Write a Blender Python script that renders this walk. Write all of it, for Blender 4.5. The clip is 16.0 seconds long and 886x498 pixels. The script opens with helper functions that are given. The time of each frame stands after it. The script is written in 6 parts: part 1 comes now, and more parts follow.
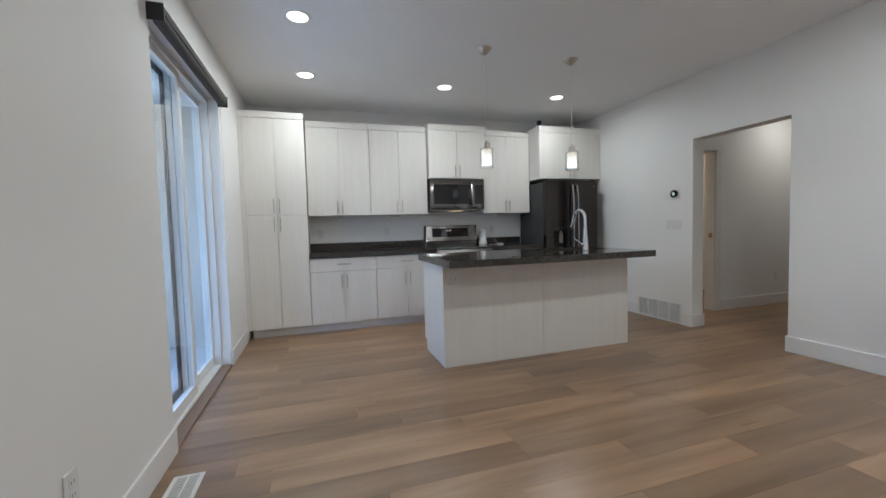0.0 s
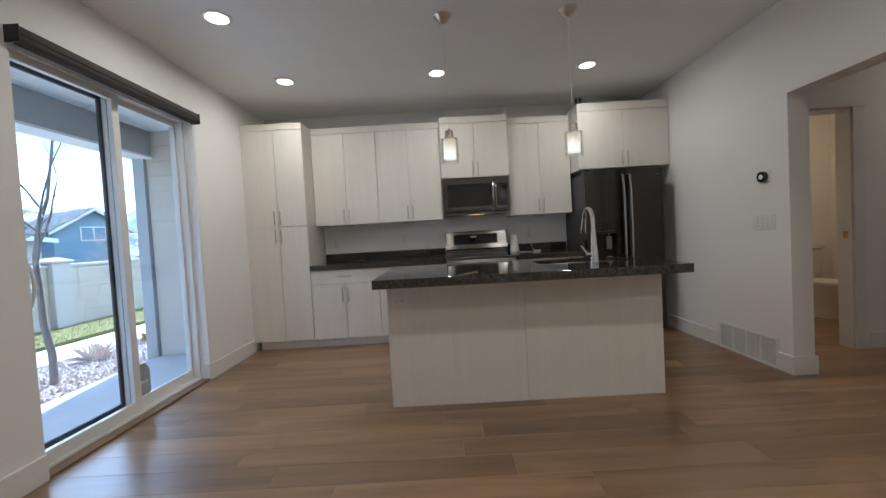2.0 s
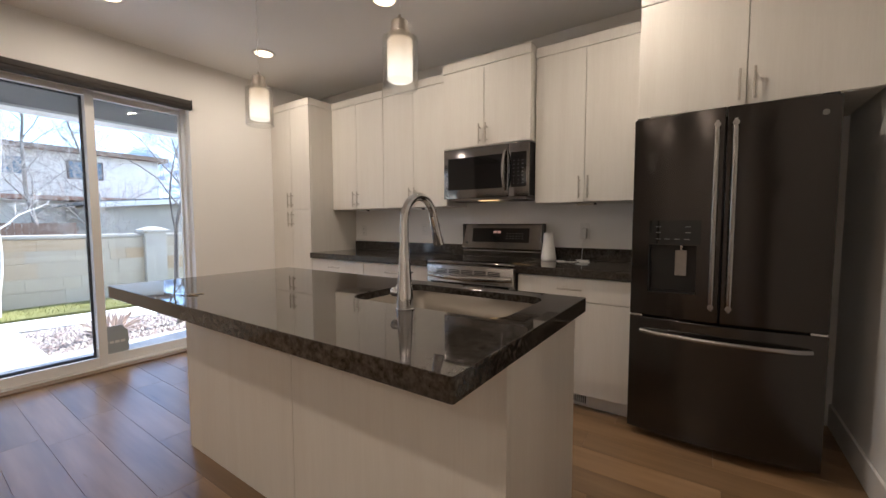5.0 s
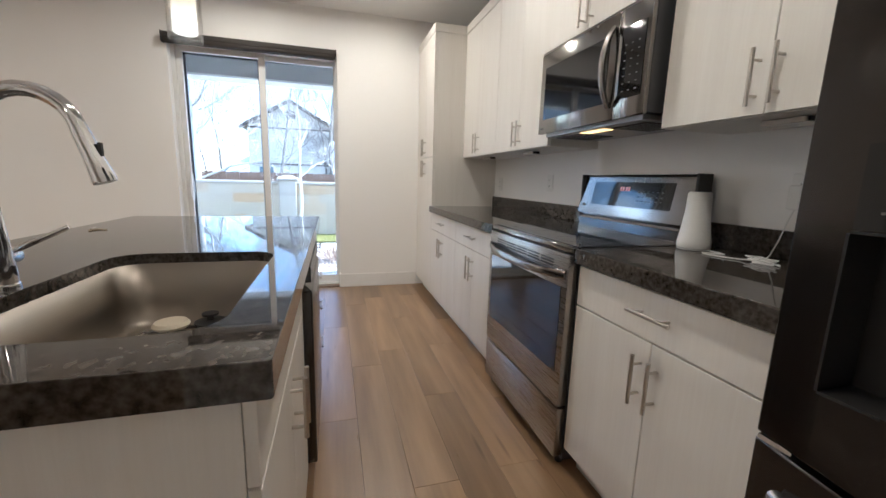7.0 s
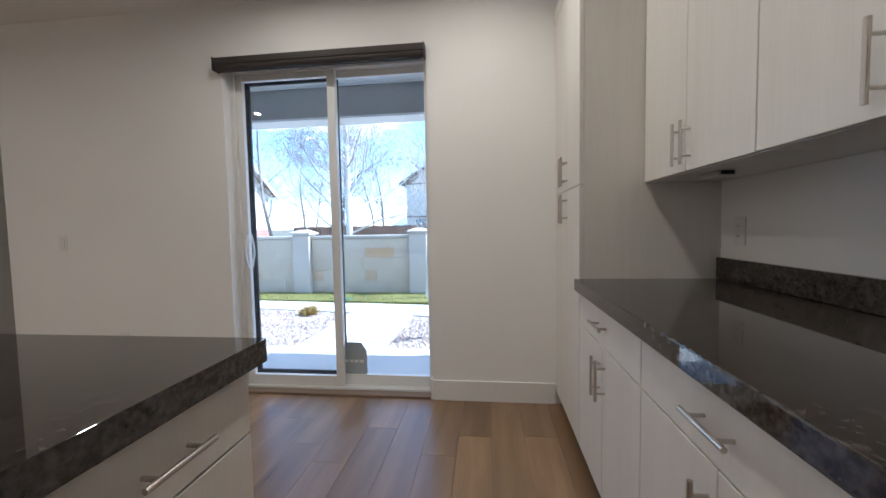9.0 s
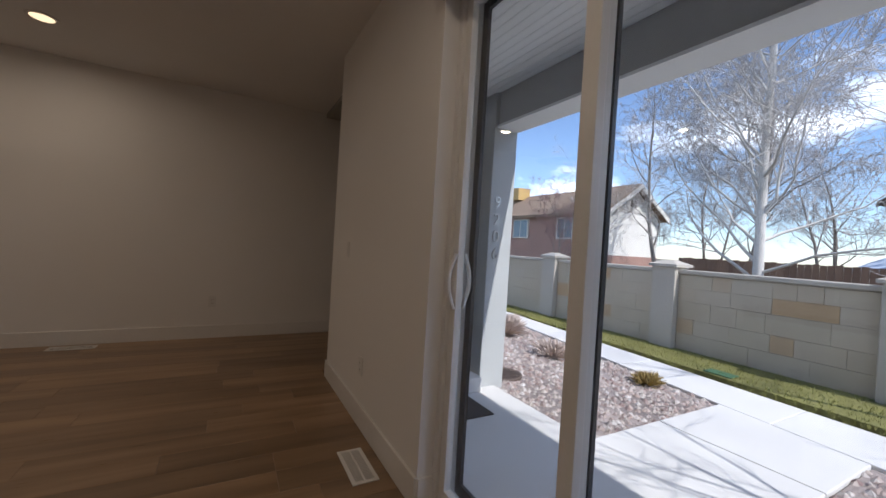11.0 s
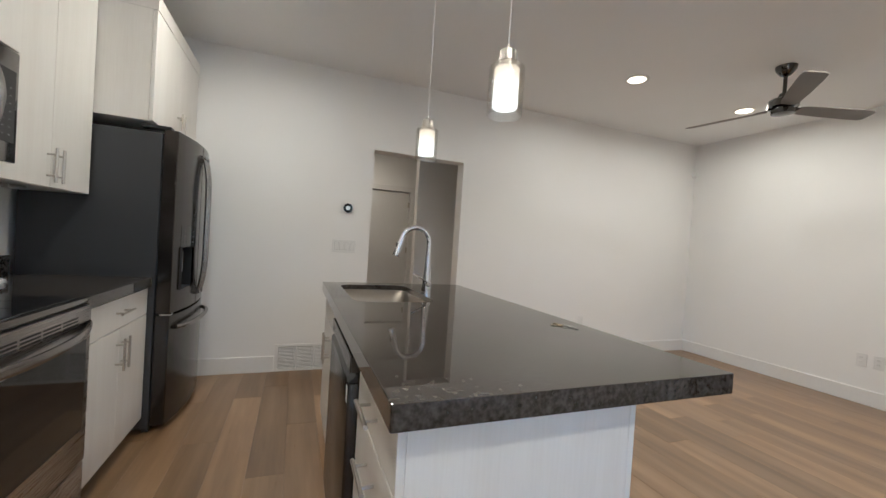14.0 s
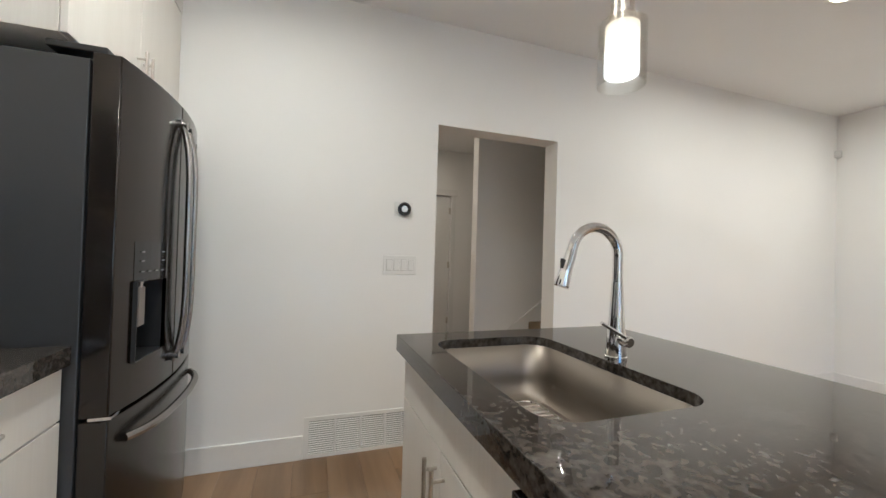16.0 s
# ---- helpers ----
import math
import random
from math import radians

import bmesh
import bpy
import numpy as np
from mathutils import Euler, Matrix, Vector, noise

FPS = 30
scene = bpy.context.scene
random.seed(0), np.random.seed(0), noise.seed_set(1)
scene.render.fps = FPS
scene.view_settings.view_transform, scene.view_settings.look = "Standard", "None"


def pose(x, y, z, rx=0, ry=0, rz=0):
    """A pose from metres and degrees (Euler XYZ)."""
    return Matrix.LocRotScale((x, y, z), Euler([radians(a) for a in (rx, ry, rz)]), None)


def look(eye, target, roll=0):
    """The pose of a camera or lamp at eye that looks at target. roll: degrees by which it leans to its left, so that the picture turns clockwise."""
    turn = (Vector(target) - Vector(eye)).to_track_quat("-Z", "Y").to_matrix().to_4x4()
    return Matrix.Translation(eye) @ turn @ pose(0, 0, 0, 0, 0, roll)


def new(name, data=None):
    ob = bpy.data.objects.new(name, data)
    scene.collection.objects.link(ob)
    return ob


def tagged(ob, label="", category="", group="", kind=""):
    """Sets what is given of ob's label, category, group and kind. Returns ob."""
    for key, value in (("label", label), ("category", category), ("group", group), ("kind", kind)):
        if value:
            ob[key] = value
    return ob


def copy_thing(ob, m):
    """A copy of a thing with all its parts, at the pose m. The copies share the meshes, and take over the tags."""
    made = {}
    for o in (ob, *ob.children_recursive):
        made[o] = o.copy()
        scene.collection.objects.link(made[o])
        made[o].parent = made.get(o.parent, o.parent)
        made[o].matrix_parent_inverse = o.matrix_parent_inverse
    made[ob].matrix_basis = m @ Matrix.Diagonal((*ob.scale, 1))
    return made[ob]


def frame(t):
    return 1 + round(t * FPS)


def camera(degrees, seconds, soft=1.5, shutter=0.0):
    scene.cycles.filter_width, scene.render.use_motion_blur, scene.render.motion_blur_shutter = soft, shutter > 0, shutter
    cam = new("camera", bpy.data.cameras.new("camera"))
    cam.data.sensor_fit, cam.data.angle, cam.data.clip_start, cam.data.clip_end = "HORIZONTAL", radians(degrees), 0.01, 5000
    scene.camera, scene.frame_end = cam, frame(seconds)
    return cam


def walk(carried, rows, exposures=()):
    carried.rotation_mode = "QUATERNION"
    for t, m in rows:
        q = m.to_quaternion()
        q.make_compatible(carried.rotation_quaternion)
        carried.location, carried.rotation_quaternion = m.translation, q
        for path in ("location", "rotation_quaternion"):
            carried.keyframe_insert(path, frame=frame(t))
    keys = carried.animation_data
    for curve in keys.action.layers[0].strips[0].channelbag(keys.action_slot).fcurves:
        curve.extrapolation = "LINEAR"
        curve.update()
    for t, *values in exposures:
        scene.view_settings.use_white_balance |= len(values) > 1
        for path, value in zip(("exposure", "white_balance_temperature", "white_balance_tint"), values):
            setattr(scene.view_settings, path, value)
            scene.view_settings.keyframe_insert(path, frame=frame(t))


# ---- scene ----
cam = camera(97.7, 16.0)

PATH = [
    (0, (0.78, -5.231, 1.155), (1.387, -3.328, 1.052), -1.6),
    (0.5, (1.064, -5.112, 1.175), (1.511, -3.165, 1.089), -2.5),
    (1, (1.407, -4.998, 1.205), (1.777, -3.034, 1.127), -2.5),
    (1.5, (1.799, -4.951, 1.2), (2.005, -2.963, 1.129), -2.8),
    (2, (2.139, -4.848, 1.16), (2.135, -2.849, 1.094), -3.2),
    (2.5, (2.491, -4.726, 1.178), (2.308, -2.736, 1.11), -3.1),
    (3, (2.881, -4.574, 1.2), (2.507, -2.611, 1.107), -2.4),
    (3.5, (3.194, -4.281, 1.193), (2.623, -2.367, 1.1), -1.7),
    (3.7, (3.312, -4.152, 1.211), (2.673, -2.259, 1.118), -1.5),
    (5.8, (4.249, -2.429, 1.178), (2.76, -1.106, 1.001), 0.9),
    (6, (4.259, -2.262, 1.154), (2.68, -1.05, 0.96), 1.2),
    (6.5, (4.236, -1.86, 1.145), (2.466, -0.97, 0.872), 1.9),
    (7, (4.144, -1.492, 1.149), (2.25, -0.952, 0.8), 1.6),
    (7.5, (3.895, -1.232, 1.14), (1.946, -0.997, 0.758), 0.0),
    (8, (3.549, -1.062, 1.153), (1.571, -1.042, 0.861), -0.5),
    (8.2, (3.376, -1.046, 1.172), (1.394, -1.078, 0.918), -0.8),
    (10.3, (1.213, -1.051, 1.172), (-0.498, -2.086, 1.193), 3.3),
    (10.5, (1.061, -1.117, 1.166), (-0.492, -2.377, 1.166), 3.5),
    (11, (0.775, -1.345, 1.172), (-0.191, -3.097, 1.154), 3.5),
    (11.5, (0.588, -1.615, 1.186), (0.397, -3.605, 1.19), 3.5),
    (12, (0.627, -1.705, 1.221), (1.198, -3.622, 1.207), 3.0),
    (12.5, (0.745, -1.65, 1.228), (1.853, -3.315, 1.214), 2.1),
    (13, (0.831, -1.575, 1.222), (2.293, -2.939, 1.207), 2.1),
    (13.5, (0.906, -1.499, 1.216), (2.621, -2.528, 1.192), 3.1),
    (14, (1.003, -1.391, 1.219), (2.871, -2.105, 1.187), 3.7),
    (14.5, (1.157, -1.285, 1.21), (3.105, -1.738, 1.182), 3.1),
    (15, (1.388, -1.171, 1.205), (3.358, -1.518, 1.193), 2.2),
    (15.5, (1.787, -1.195, 1.203), (3.732, -1.66, 1.218), 1.7),
    (16, (2.275, -1.263, 1.207), (4.163, -1.923, 1.233), 1.7),
]
walk(cam, [(t, look(e, g, r)) for t, e, g, r in PATH], exposures=[(0, 2.45, 4600, 3), (1.5, 2.12, 4800, 4), (2.5, 2.0, 5150, 8), (3.7, 1.95, 5350, 10), (6, 2.52, 5950, 13), (7, 2.68, 5150, 7), (8.2, 2.4, 4850, 6), (10.3, 1.0, 5600, 12), (11.0, 0.62, 6050, 16), (11.5, 0.78, 7100, 22), (12, 1.65, 6800, 17), (12.45, 2.2, 5050, 7), (13, 2.35, 4950, 5), (14, 2.7, 5000, 4), (16, 3.08, 4950, 3)])

# ---- light ----
world = bpy.data.worlds.new("sky")
scene.world = world
world.use_nodes = True
wn, wl = world.node_tree.nodes, world.node_tree.links
wn.clear()
w_out = wn.new("ShaderNodeOutputWorld")
w_bg = wn.new("ShaderNodeBackground")
w_sky = wn.new("ShaderNodeTexSky")
w_sky.sky_type = "NISHITA"
w_sky.sun_disc = False
SUN_FROM = Vector((-0.16, 0.9, 1.02)).normalized()
w_sky.sun_elevation = math.asin(SUN_FROM.z)
w_sky.sun_rotation = math.atan2(SUN_FROM.x, SUN_FROM.y)
w_sky.altitude = 1400
w_sky.dust_density = 0.8
w_sky.ozone_density = 2.0
w_co = wn.new("ShaderNodeTexCoord")
w_map = wn.new("ShaderNodeMapping")
w_map.inputs["Scale"].default_value = (2.2, 2.2, 6.0)
w_map.inputs["Location"].default_value = (3.1, 0.9, 0.7)
w_noise = wn.new("ShaderNodeTexNoise")
w_noise.inputs["Scale"].default_value = 1.15
w_noise.inputs["Detail"].default_value = 7
w_noise.inputs["Roughness"].default_value = 0.55
w_ramp = wn.new("ShaderNodeValToRGB")
w_ramp.color_ramp.elements[0].position = 0.52
w_ramp.color_ramp.elements[1].position = 0.74
w_mix = wn.new("ShaderNodeMixRGB")
w_mix.inputs["Color2"].default_value = (16.0, 16.4, 17.0, 1)
wl.new(w_co.outputs["Generated"], w_map.inputs["Vector"])
wl.new(w_map.outputs["Vector"], w_noise.inputs["Vector"])
wl.new(w_noise.outputs["Fac"], w_ramp.inputs["Fac"])
wl.new(w_ramp.outputs["Color"], w_mix.inputs["Fac"])
wl.new(w_sky.outputs["Color"], w_mix.inputs["Color1"])
wl.new(w_mix.outputs["Color"], w_bg.inputs["Color"])
wl.new(w_bg.outputs["Background"], w_out.inputs["Surface"])
w_bg.inputs["Strength"].default_value = 0.15

sun = new("sun", bpy.data.lights.new("sun", "SUN"))
sun.data.energy = 3.6
sun.data.angle = radians(0.53)
sun.data.color = (1.0, 0.95, 0.88)
sun.matrix_world = look(SUN_FROM * 30, (0, 0, 0))

CEIL = 2.715
XW = 4.655          # right wall of the great room
XH = 4.81           # its hall side
YS = -6.29          # living-room end wall
YA = -4.68          # outer corner of the entry alcove
DOWNLIGHTS = [(0.72, -1.11), (2.165, -1.11), (3.6, -1.10), (0.70, -2.19),
              (3.55, -4.03), (2.12, -4.05), (2.10, -5.44), (3.57, -5.46)]
LAMP_W = 1.8
WARM = (1.0, 0.80, 0.57)


def area_lamp(name, x, y, z, watts, size, color, spread=175):
    d = bpy.data.lights.new(name, "AREA")
    d.shape, d.size, d.energy, d.color, d.spread = "DISK", size, watts, color, radians(spread)
    ob = new(name, d)
    ob.matrix_world = pose(x, y, z)
    return ob


for lx, ly in DOWNLIGHTS:
    area_lamp("downlight_lamp", lx, ly, CEIL - 0.012, LAMP_W, 0.10, WARM)
area_lamp("hall_lamp", 6.7, -2.15, CEIL - 0.012, 1.7, 0.13, (1.0, 0.74, 0.48))
area_lamp("bath_lamp", 6.0, -0.7, CEIL - 0.012, 1.5, 0.13, (1.0, 0.62, 0.30))


# ---- materials ----
def principled(name):
    m = bpy.data.materials.new(name)
    m.use_nodes = True
    nt = m.node_tree
    return m, nt.nodes, nt.links, nt.nodes["Principled BSDF"]


def coords(n, l, scale, kind="Object"):
    tc, mp = n.new("ShaderNodeTexCoord"), n.new("ShaderNodeMapping")
    mp.inputs["Scale"].default_value = scale
    l.new(tc.outputs[kind], mp.inputs["Vector"])
    return mp.outputs["Vector"]


def world_coords(n, l, scale):
    geo, mp = n.new("ShaderNodeNewGeometry"), n.new("ShaderNodeMapping")
    mp.inputs["Scale"].default_value = scale
    l.new(geo.outputs["Position"], mp.inputs["Vector"])
    return mp.outputs["Vector"]


def noise_node(n, l, vec, scale, detail=4, rough=0.5):
    t = n.new("ShaderNodeTexNoise")
    t.inputs["Scale"].default_value, t.inputs["Detail"].default_value, t.inputs["Roughness"].default_value = scale, detail, rough
    l.new(vec, t.inputs["Vector"])
    return t.outputs["Fac"]


def ramp(n, l, fac, stops):
    r = n.new("ShaderNodeValToRGB")
    e = r.color_ramp.elements
    while len(e) < len(stops):
        e.new(0.5)
    for i, (p, c) in enumerate(stops):
        e[i].position, e[i].color = p, (*c, 1)
    l.new(fac, r.inputs["Fac"])
    return r.outputs["Color"]


def mixc(n, l, fac, a, b, mode="MIX"):
    x = n.new("ShaderNodeMixRGB")
    x.blend_type = mode
    for sock, v in (("Fac", fac), ("Color1", a), ("Color2", b)):
        if isinstance(v, (int, float)):
            x.inputs[sock].default_value = v
        elif isinstance(v, tuple):
            x.inputs[sock].default_value = (*v, 1)
        else:
            l.new(v, x.inputs[sock])
    return x.outputs["Color"]


def span(n, l, fac, lo, hi):
    m = n.new("ShaderNodeMapRange")
    m.inputs["To Min"].default_value, m.inputs["To Max"].default_value = lo, hi
    l.new(fac, m.inputs["Value"])
    return m.outputs["Result"]


def bump(n, l, b, height, strength, dist):
    k = n.new("ShaderNodeBump")
    k.inputs["Strength"].default_value, k.inputs["Distance"].default_value = strength, dist
    l.new(height, k.inputs["Height"])
    l.new(k.outputs["Normal"], b.inputs["Normal"])


def plain(name, color, rough, metal=0.0, vary=0.06, grain=60.0, relief=0.0, dist=0.001, spec=0.5, big=1.6, rvary=0.08):
    """One real surface: a base colour that drifts at two scales, uneven gloss and fine relief."""
    m, n, l, b = principled(name)
    v = world_coords(n, l, (1, 1, 1))
    large, small = noise_node(n, l, v, big, 3), noise_node(n, l, v, grain, 4, 0.6)
    dark = tuple(c * (1 - 2 * vary) for c in color)
    lite = tuple(min(1, c * (1 + vary)) for c in color)
    c1 = ramp(n, l, large, [(0.3, dark), (0.7, lite)])
    c2 = ramp(n, l, small, [(0.3, dark), (0.7, lite)])
    l.new(mixc(n, l, 0.5, c1, c2), b.inputs["Base Color"])
    l.new(span(n, l, small, max(0.02, rough - rvary), min(1, rough + rvary)), b.inputs["Roughness"])
    b.inputs["Metallic"].default_value = metal
    b.inputs["Specular IOR Level"].default_value = spec
    if relief:
        bump(n, l, b, small, relief, dist)
    return m


def wall_paint(name, color, scale, strength):
    m, n, l, b = principled(name)
    v = world_coords(n, l, (1, 1, 1))
    big, fine = noise_node(n, l, v, 0.9, 3), noise_node(n, l, v, scale, 5, 0.55)
    l.new(ramp(n, l, big, [(0.3, tuple(c * 0.965 for c in color)), (0.7, color)]), b.inputs["Base Color"])
    b.inputs["Roughness"].default_value = 0.62
    b.inputs["Specular IOR Level"].default_value = 0.3
    bump(n, l, b, fine, strength, 0.002)
    return m


def laminate(name, light, dark):
    """Pale wood-grain laminate with upright streaks."""
    m, n, l, b = principled(name)
    v = world_coords(n, l, (1, 1, 0.045))
    broad, fine = noise_node(n, l, v, 14, 3), noise_node(n, l, v, 130, 4, 0.65)
    c = mixc(n, l, 0.5, ramp(n, l, broad, [(0.32, dark), (0.62, light)]), ramp(n, l, fine, [(0.3, dark), (0.66, light)]))
    l.new(c, b.inputs["Base Color"])
    l.new(span(n, l, fine, 0.36, 0.5), b.inputs["Roughness"])
    b.inputs["Specular IOR Level"].default_value = 0.35
    bump(n, l, b, fine, 0.12, 0.0006)
    return m


def plank_wood():
    m, n, l, b = principled("oak_plank")
    info = n.new("ShaderNodeObjectInfo")
    geo = n.new("ShaderNodeNewGeometry")
    off = n.new("ShaderNodeVectorMath")
    off.operation = "MULTIPLY_ADD"
    rnd = n.new("ShaderNodeCombineXYZ")
    l.new(info.outputs["Random"], rnd.inputs["X"]), l.new(info.outputs["Random"], rnd.inputs["Y"])
    off.inputs[1].default_value = (37.0, 91.0, 0)
    l.new(rnd.outputs["Vector"], off.inputs[0]), l.new(geo.outputs["Position"], off.inputs[2])
    mp = n.new("ShaderNodeMapping")
    mp.inputs["Scale"].default_value = (0.55, 5.5, 1)
    l.new(off.outputs["Vector"], mp.inputs["Vector"])
    mp2 = n.new("ShaderNodeMapping")
    mp2.inputs["Scale"].default_value = (1.0, 13, 1)
    l.new(off.outputs["Vector"], mp2.inputs["Vector"])
    broad, fine = noise_node(n, l, mp.outputs["Vector"], 1.7, 3, 0.5), noise_node(n, l, mp2.outputs["Vector"], 5, 4, 0.6)
    c1 = ramp(n, l, broad, [(0.28, (0.165, 0.098, 0.048)), (0.5, (0.265, 0.164, 0.083)), (0.72, (0.365, 0.237, 0.130))])
    c2 = ramp(n, l, fine, [(0.3, (0.170, 0.105, 0.056)), (0.65, (0.340, 0.225, 0.128))])
    c = mixc(n, l, 0.14, c1, c2)
    tone = ramp(n, l, info.outputs["Random"], [(0.0, (0.74, 0.72, 0.70)), (0.5, (1.0, 0.98, 0.96)), (1.0, (1.24, 1.22, 1.20))])
    c = mixc(n, l, 1.0, c, tone, "MULTIPLY")
    knot_v = n.new("ShaderNodeTexVoronoi")
    knot_v.inputs["Scale"].default_value = 1.5
    l.new(mp.outputs["Vector"], knot_v.inputs["Vector"])
    knots = ramp(n, l, knot_v.outputs["Distance"], [(0.03, (0.42, 0.36, 0.3)), (0.10, (1, 1, 1))])
    l.new(mixc(n, l, 0.8, c, knots, "MULTIPLY"), b.inputs["Base Color"])
    l.new(span(n, l, fine, 0.24, 0.36), b.inputs["Roughness"])
    b.inputs["Specular IOR Level"].default_value = 1.0
    bump(n, l, b, fine, 0.05, 0.0006)
    return m


def granite(name):
    """Polished dark stone: brown-black ground, soft grey-brown crystals and drifting pale clouds."""
    m, n, l, b = principled(name)
    v = world_coords(n, l, (1, 1, 1))
    base, blot, cloud = noise_node(n, l, v, 75, 2, 0.5), noise_node(n, l, v, 36, 3, 0.55), noise_node(n, l, v, 3.5, 3)
    c = ramp(n, l, base, [(0.30, (0.014, 0.011, 0.009)), (0.45, (0.036, 0.030, 0.025)), (0.58, (0.060, 0.051, 0.044)), (0.74, (0.085, 0.074, 0.065))])
    pale = ramp(n, l, base, [(0.30, (0.045, 0.039, 0.034)), (0.70, (0.105, 0.094, 0.084))])
    c = mixc(n, l, ramp(n, l, blot, [(0.45, (0, 0, 0)), (0.70, (1, 1, 1))]), c, pale)
    c = mixc(n, l, 0.5, c, ramp(n, l, cloud, [(0.3, (0.65, 0.65, 0.65)), (0.7, (1, 1, 1))]), "MULTIPLY")
    l.new(c, b.inputs["Base Color"])
    b.inputs["Roughness"].default_value = 0.03
    b.inputs["Specular IOR Level"].default_value = 0.48
    return m


def brushed(name, color, rough, along, relief=0.03, metal=1.0):
    """Brushed metal; along names the axis of the strokes."""
    m, n, l, b = principled(name)
    sc = {"x": (0.6, 60, 60), "y": (60, 0.6, 60), "z": (60, 60, 0.6)}[along]
    v = world_coords(n, l, sc)
    s, big = noise_node(n, l, v, 9, 3), noise_node(n, l, world_coords(n, l, (1, 1, 1)), 2.5, 3)
    l.new(mixc(n, l, 0.5, ramp(n, l, s, [(0.3, tuple(c * 0.86 for c in color)), (0.7, color)]), ramp(n, l, big, [(0.3, tuple(c * 0.9 for c in color)), (0.7, color)])), b.inputs["Base Color"])
    l.new(span(n, l, s, rough - 0.05, rough + 0.07), b.inputs["Roughness"])
    b.inputs["Metallic"].default_value = metal
    bump(n, l, b, s, relief, 0.0004)
    return m


def glass(name, tint=(1, 1, 1), rough=0.0, face=0.035):
    m = bpy.data.materials.new(name)
    m.use_nodes = True
    n, l = m.node_tree.nodes, m.node_tree.links
    n.clear()
    out, mix = n.new("ShaderNodeOutputMaterial"), n.new("ShaderNodeMixShader")
    tr, gl, lw, pw, fr = n.new("ShaderNodeBsdfTransparent"), n.new("ShaderNodeBsdfGlossy"), n.new("ShaderNodeLayerWeight"), n.new("ShaderNodeMath"), n.new("ShaderNodeMapRange")
    tr.inputs["Color"].default_value = (*tint, 1)
    gl.inputs["Roughness"].default_value = rough
    lw.inputs["Blend"].default_value = 0.5
    pw.operation = "POWER"
    pw.inputs[1].default_value = 4.0
    fr.inputs["To Min"].default_value, fr.inputs["To Max"].default_value = face, 0.75
    l.new(lw.outputs["Facing"], pw.inputs[0]), l.new(pw.outputs["Value"], fr.inputs["Value"])
    l.new(fr.outputs["Result"], mix.inputs["Fac"])
    l.new(tr.outputs["BSDF"], mix.inputs[1]), l.new(gl.outputs["BSDF"], mix.inputs[2])
    l.new(mix.outputs["Shader"], out.inputs["Surface"])
    return m


def glow(name, color, strength):
    m, n, l, b = principled(name)
    b.inputs["Base Color"].default_value = (0.8, 0.8, 0.8, 1)
    b.inputs["Emission Color"].default_value = (*color, 1)
    b.inputs["Emission Strength"].default_value = strength
    return m


WALL = wall_paint("wall_paint", (0.86, 0.85, 0.835), 55, 0.10)
CEILING = wall_paint("ceiling_texture", (0.87, 0.865, 0.855), 24, 0.42)
TRIM = plain("trim_paint", (0.80, 0.79, 0.775), 0.38, vary=0.02, grain=30)
DOORPAINT = plain("door_paint", (0.76, 0.75, 0.73), 0.4, vary=0.02, grain=30)
LAM = laminate("pale_laminate", (0.795, 0.768, 0.722), (0.735, 0.70, 0.65))
LAM_IN = plain("cabinet_underside", (0.72, 0.71, 0.69), 0.45, vary=0.03)
PLANK = plank_wood()
SUBFLOOR = plain("subfloor", (0.06, 0.05, 0.04), 0.8)
GRANITE = granite("dark_granite")
NICKEL = brushed("brushed_nickel", (0.60, 0.56, 0.51), 0.28, "z")
NICKEL_X = brushed("brushed_nickel_bar", (0.60, 0.56, 0.51), 0.28, "x")
CHROME = plain("chrome", (0.78, 0.78, 0.79), 0.06, metal=1.0, vary=0.02, rvary=0.02)
STEEL = brushed("sink_steel", (0.32, 0.285, 0.245), 0.40, "x")
BLACKSTEEL = brushed("black_stainless", (0.075, 0.07, 0.067), 0.2, "x", metal=0.9)
BLACKSTEEL_V = brushed("black_stainless_upright", (0.062, 0.055, 0.051), 0.15, "x", 0.16, metal=0.9)
GREYSTEEL = brushed("slate_stainless", (0.24, 0.23, 0.22), 0.13, "x")
HANDLESTEEL = brushed("handle_stainless", (0.36, 0.345, 0.335), 0.24, "z")
RANGESTEEL = brushed("range_stainless", (0.42, 0.40, 0.385), 0.27, "x")
APPL_SIDE = plain("appliance_side", (0.045, 0.046, 0.050), 0.45, vary=0.05, grain=300, relief=0.1)
BLACKGLASS = plain("black_glass", (0.008, 0.008, 0.009), 0.045, vary=0.02, rvary=0.02)
BLACKPLASTIC = plain("black_plastic", (0.018, 0.018, 0.019), 0.4, vary=0.06, grain=200)
WHITEPLASTIC = plain("white_plastic", (0.78, 0.775, 0.76), 0.35, vary=0.02)
# grey that paints the shaded gap around switch rockers
GAPSHADE = plain("plate_gap_shade", (0.55, 0.54, 0.53), 0.6)
GREYPRINT = plain("grey_print", (0.16, 0.16, 0.16), 0.5)
# near-black that stands in for the shade inside vents
DARKVENT = plain("vent_shadow", (0.03, 0.03, 0.03), 0.8)
VINYL = plain("white_vinyl", (0.80, 0.80, 0.79), 0.32, vary=0.02)
DARKFRAME = plain("dark_screen_frame", (0.035, 0.036, 0.040), 0.35)
SHADE = plain("shade_fabric", (0.040, 0.034, 0.030), 0.7, vary=0.08, grain=400, relief=0.2)
GLASS = glass("window_glass", (0.97, 0.985, 0.98))
CLEAR = glass("clear_glass", (0.97, 0.97, 0.96), 0.0, 0.10)
LAMPFACE = glow("downlight_lens", (1.0, 0.72, 0.42), 0.9)


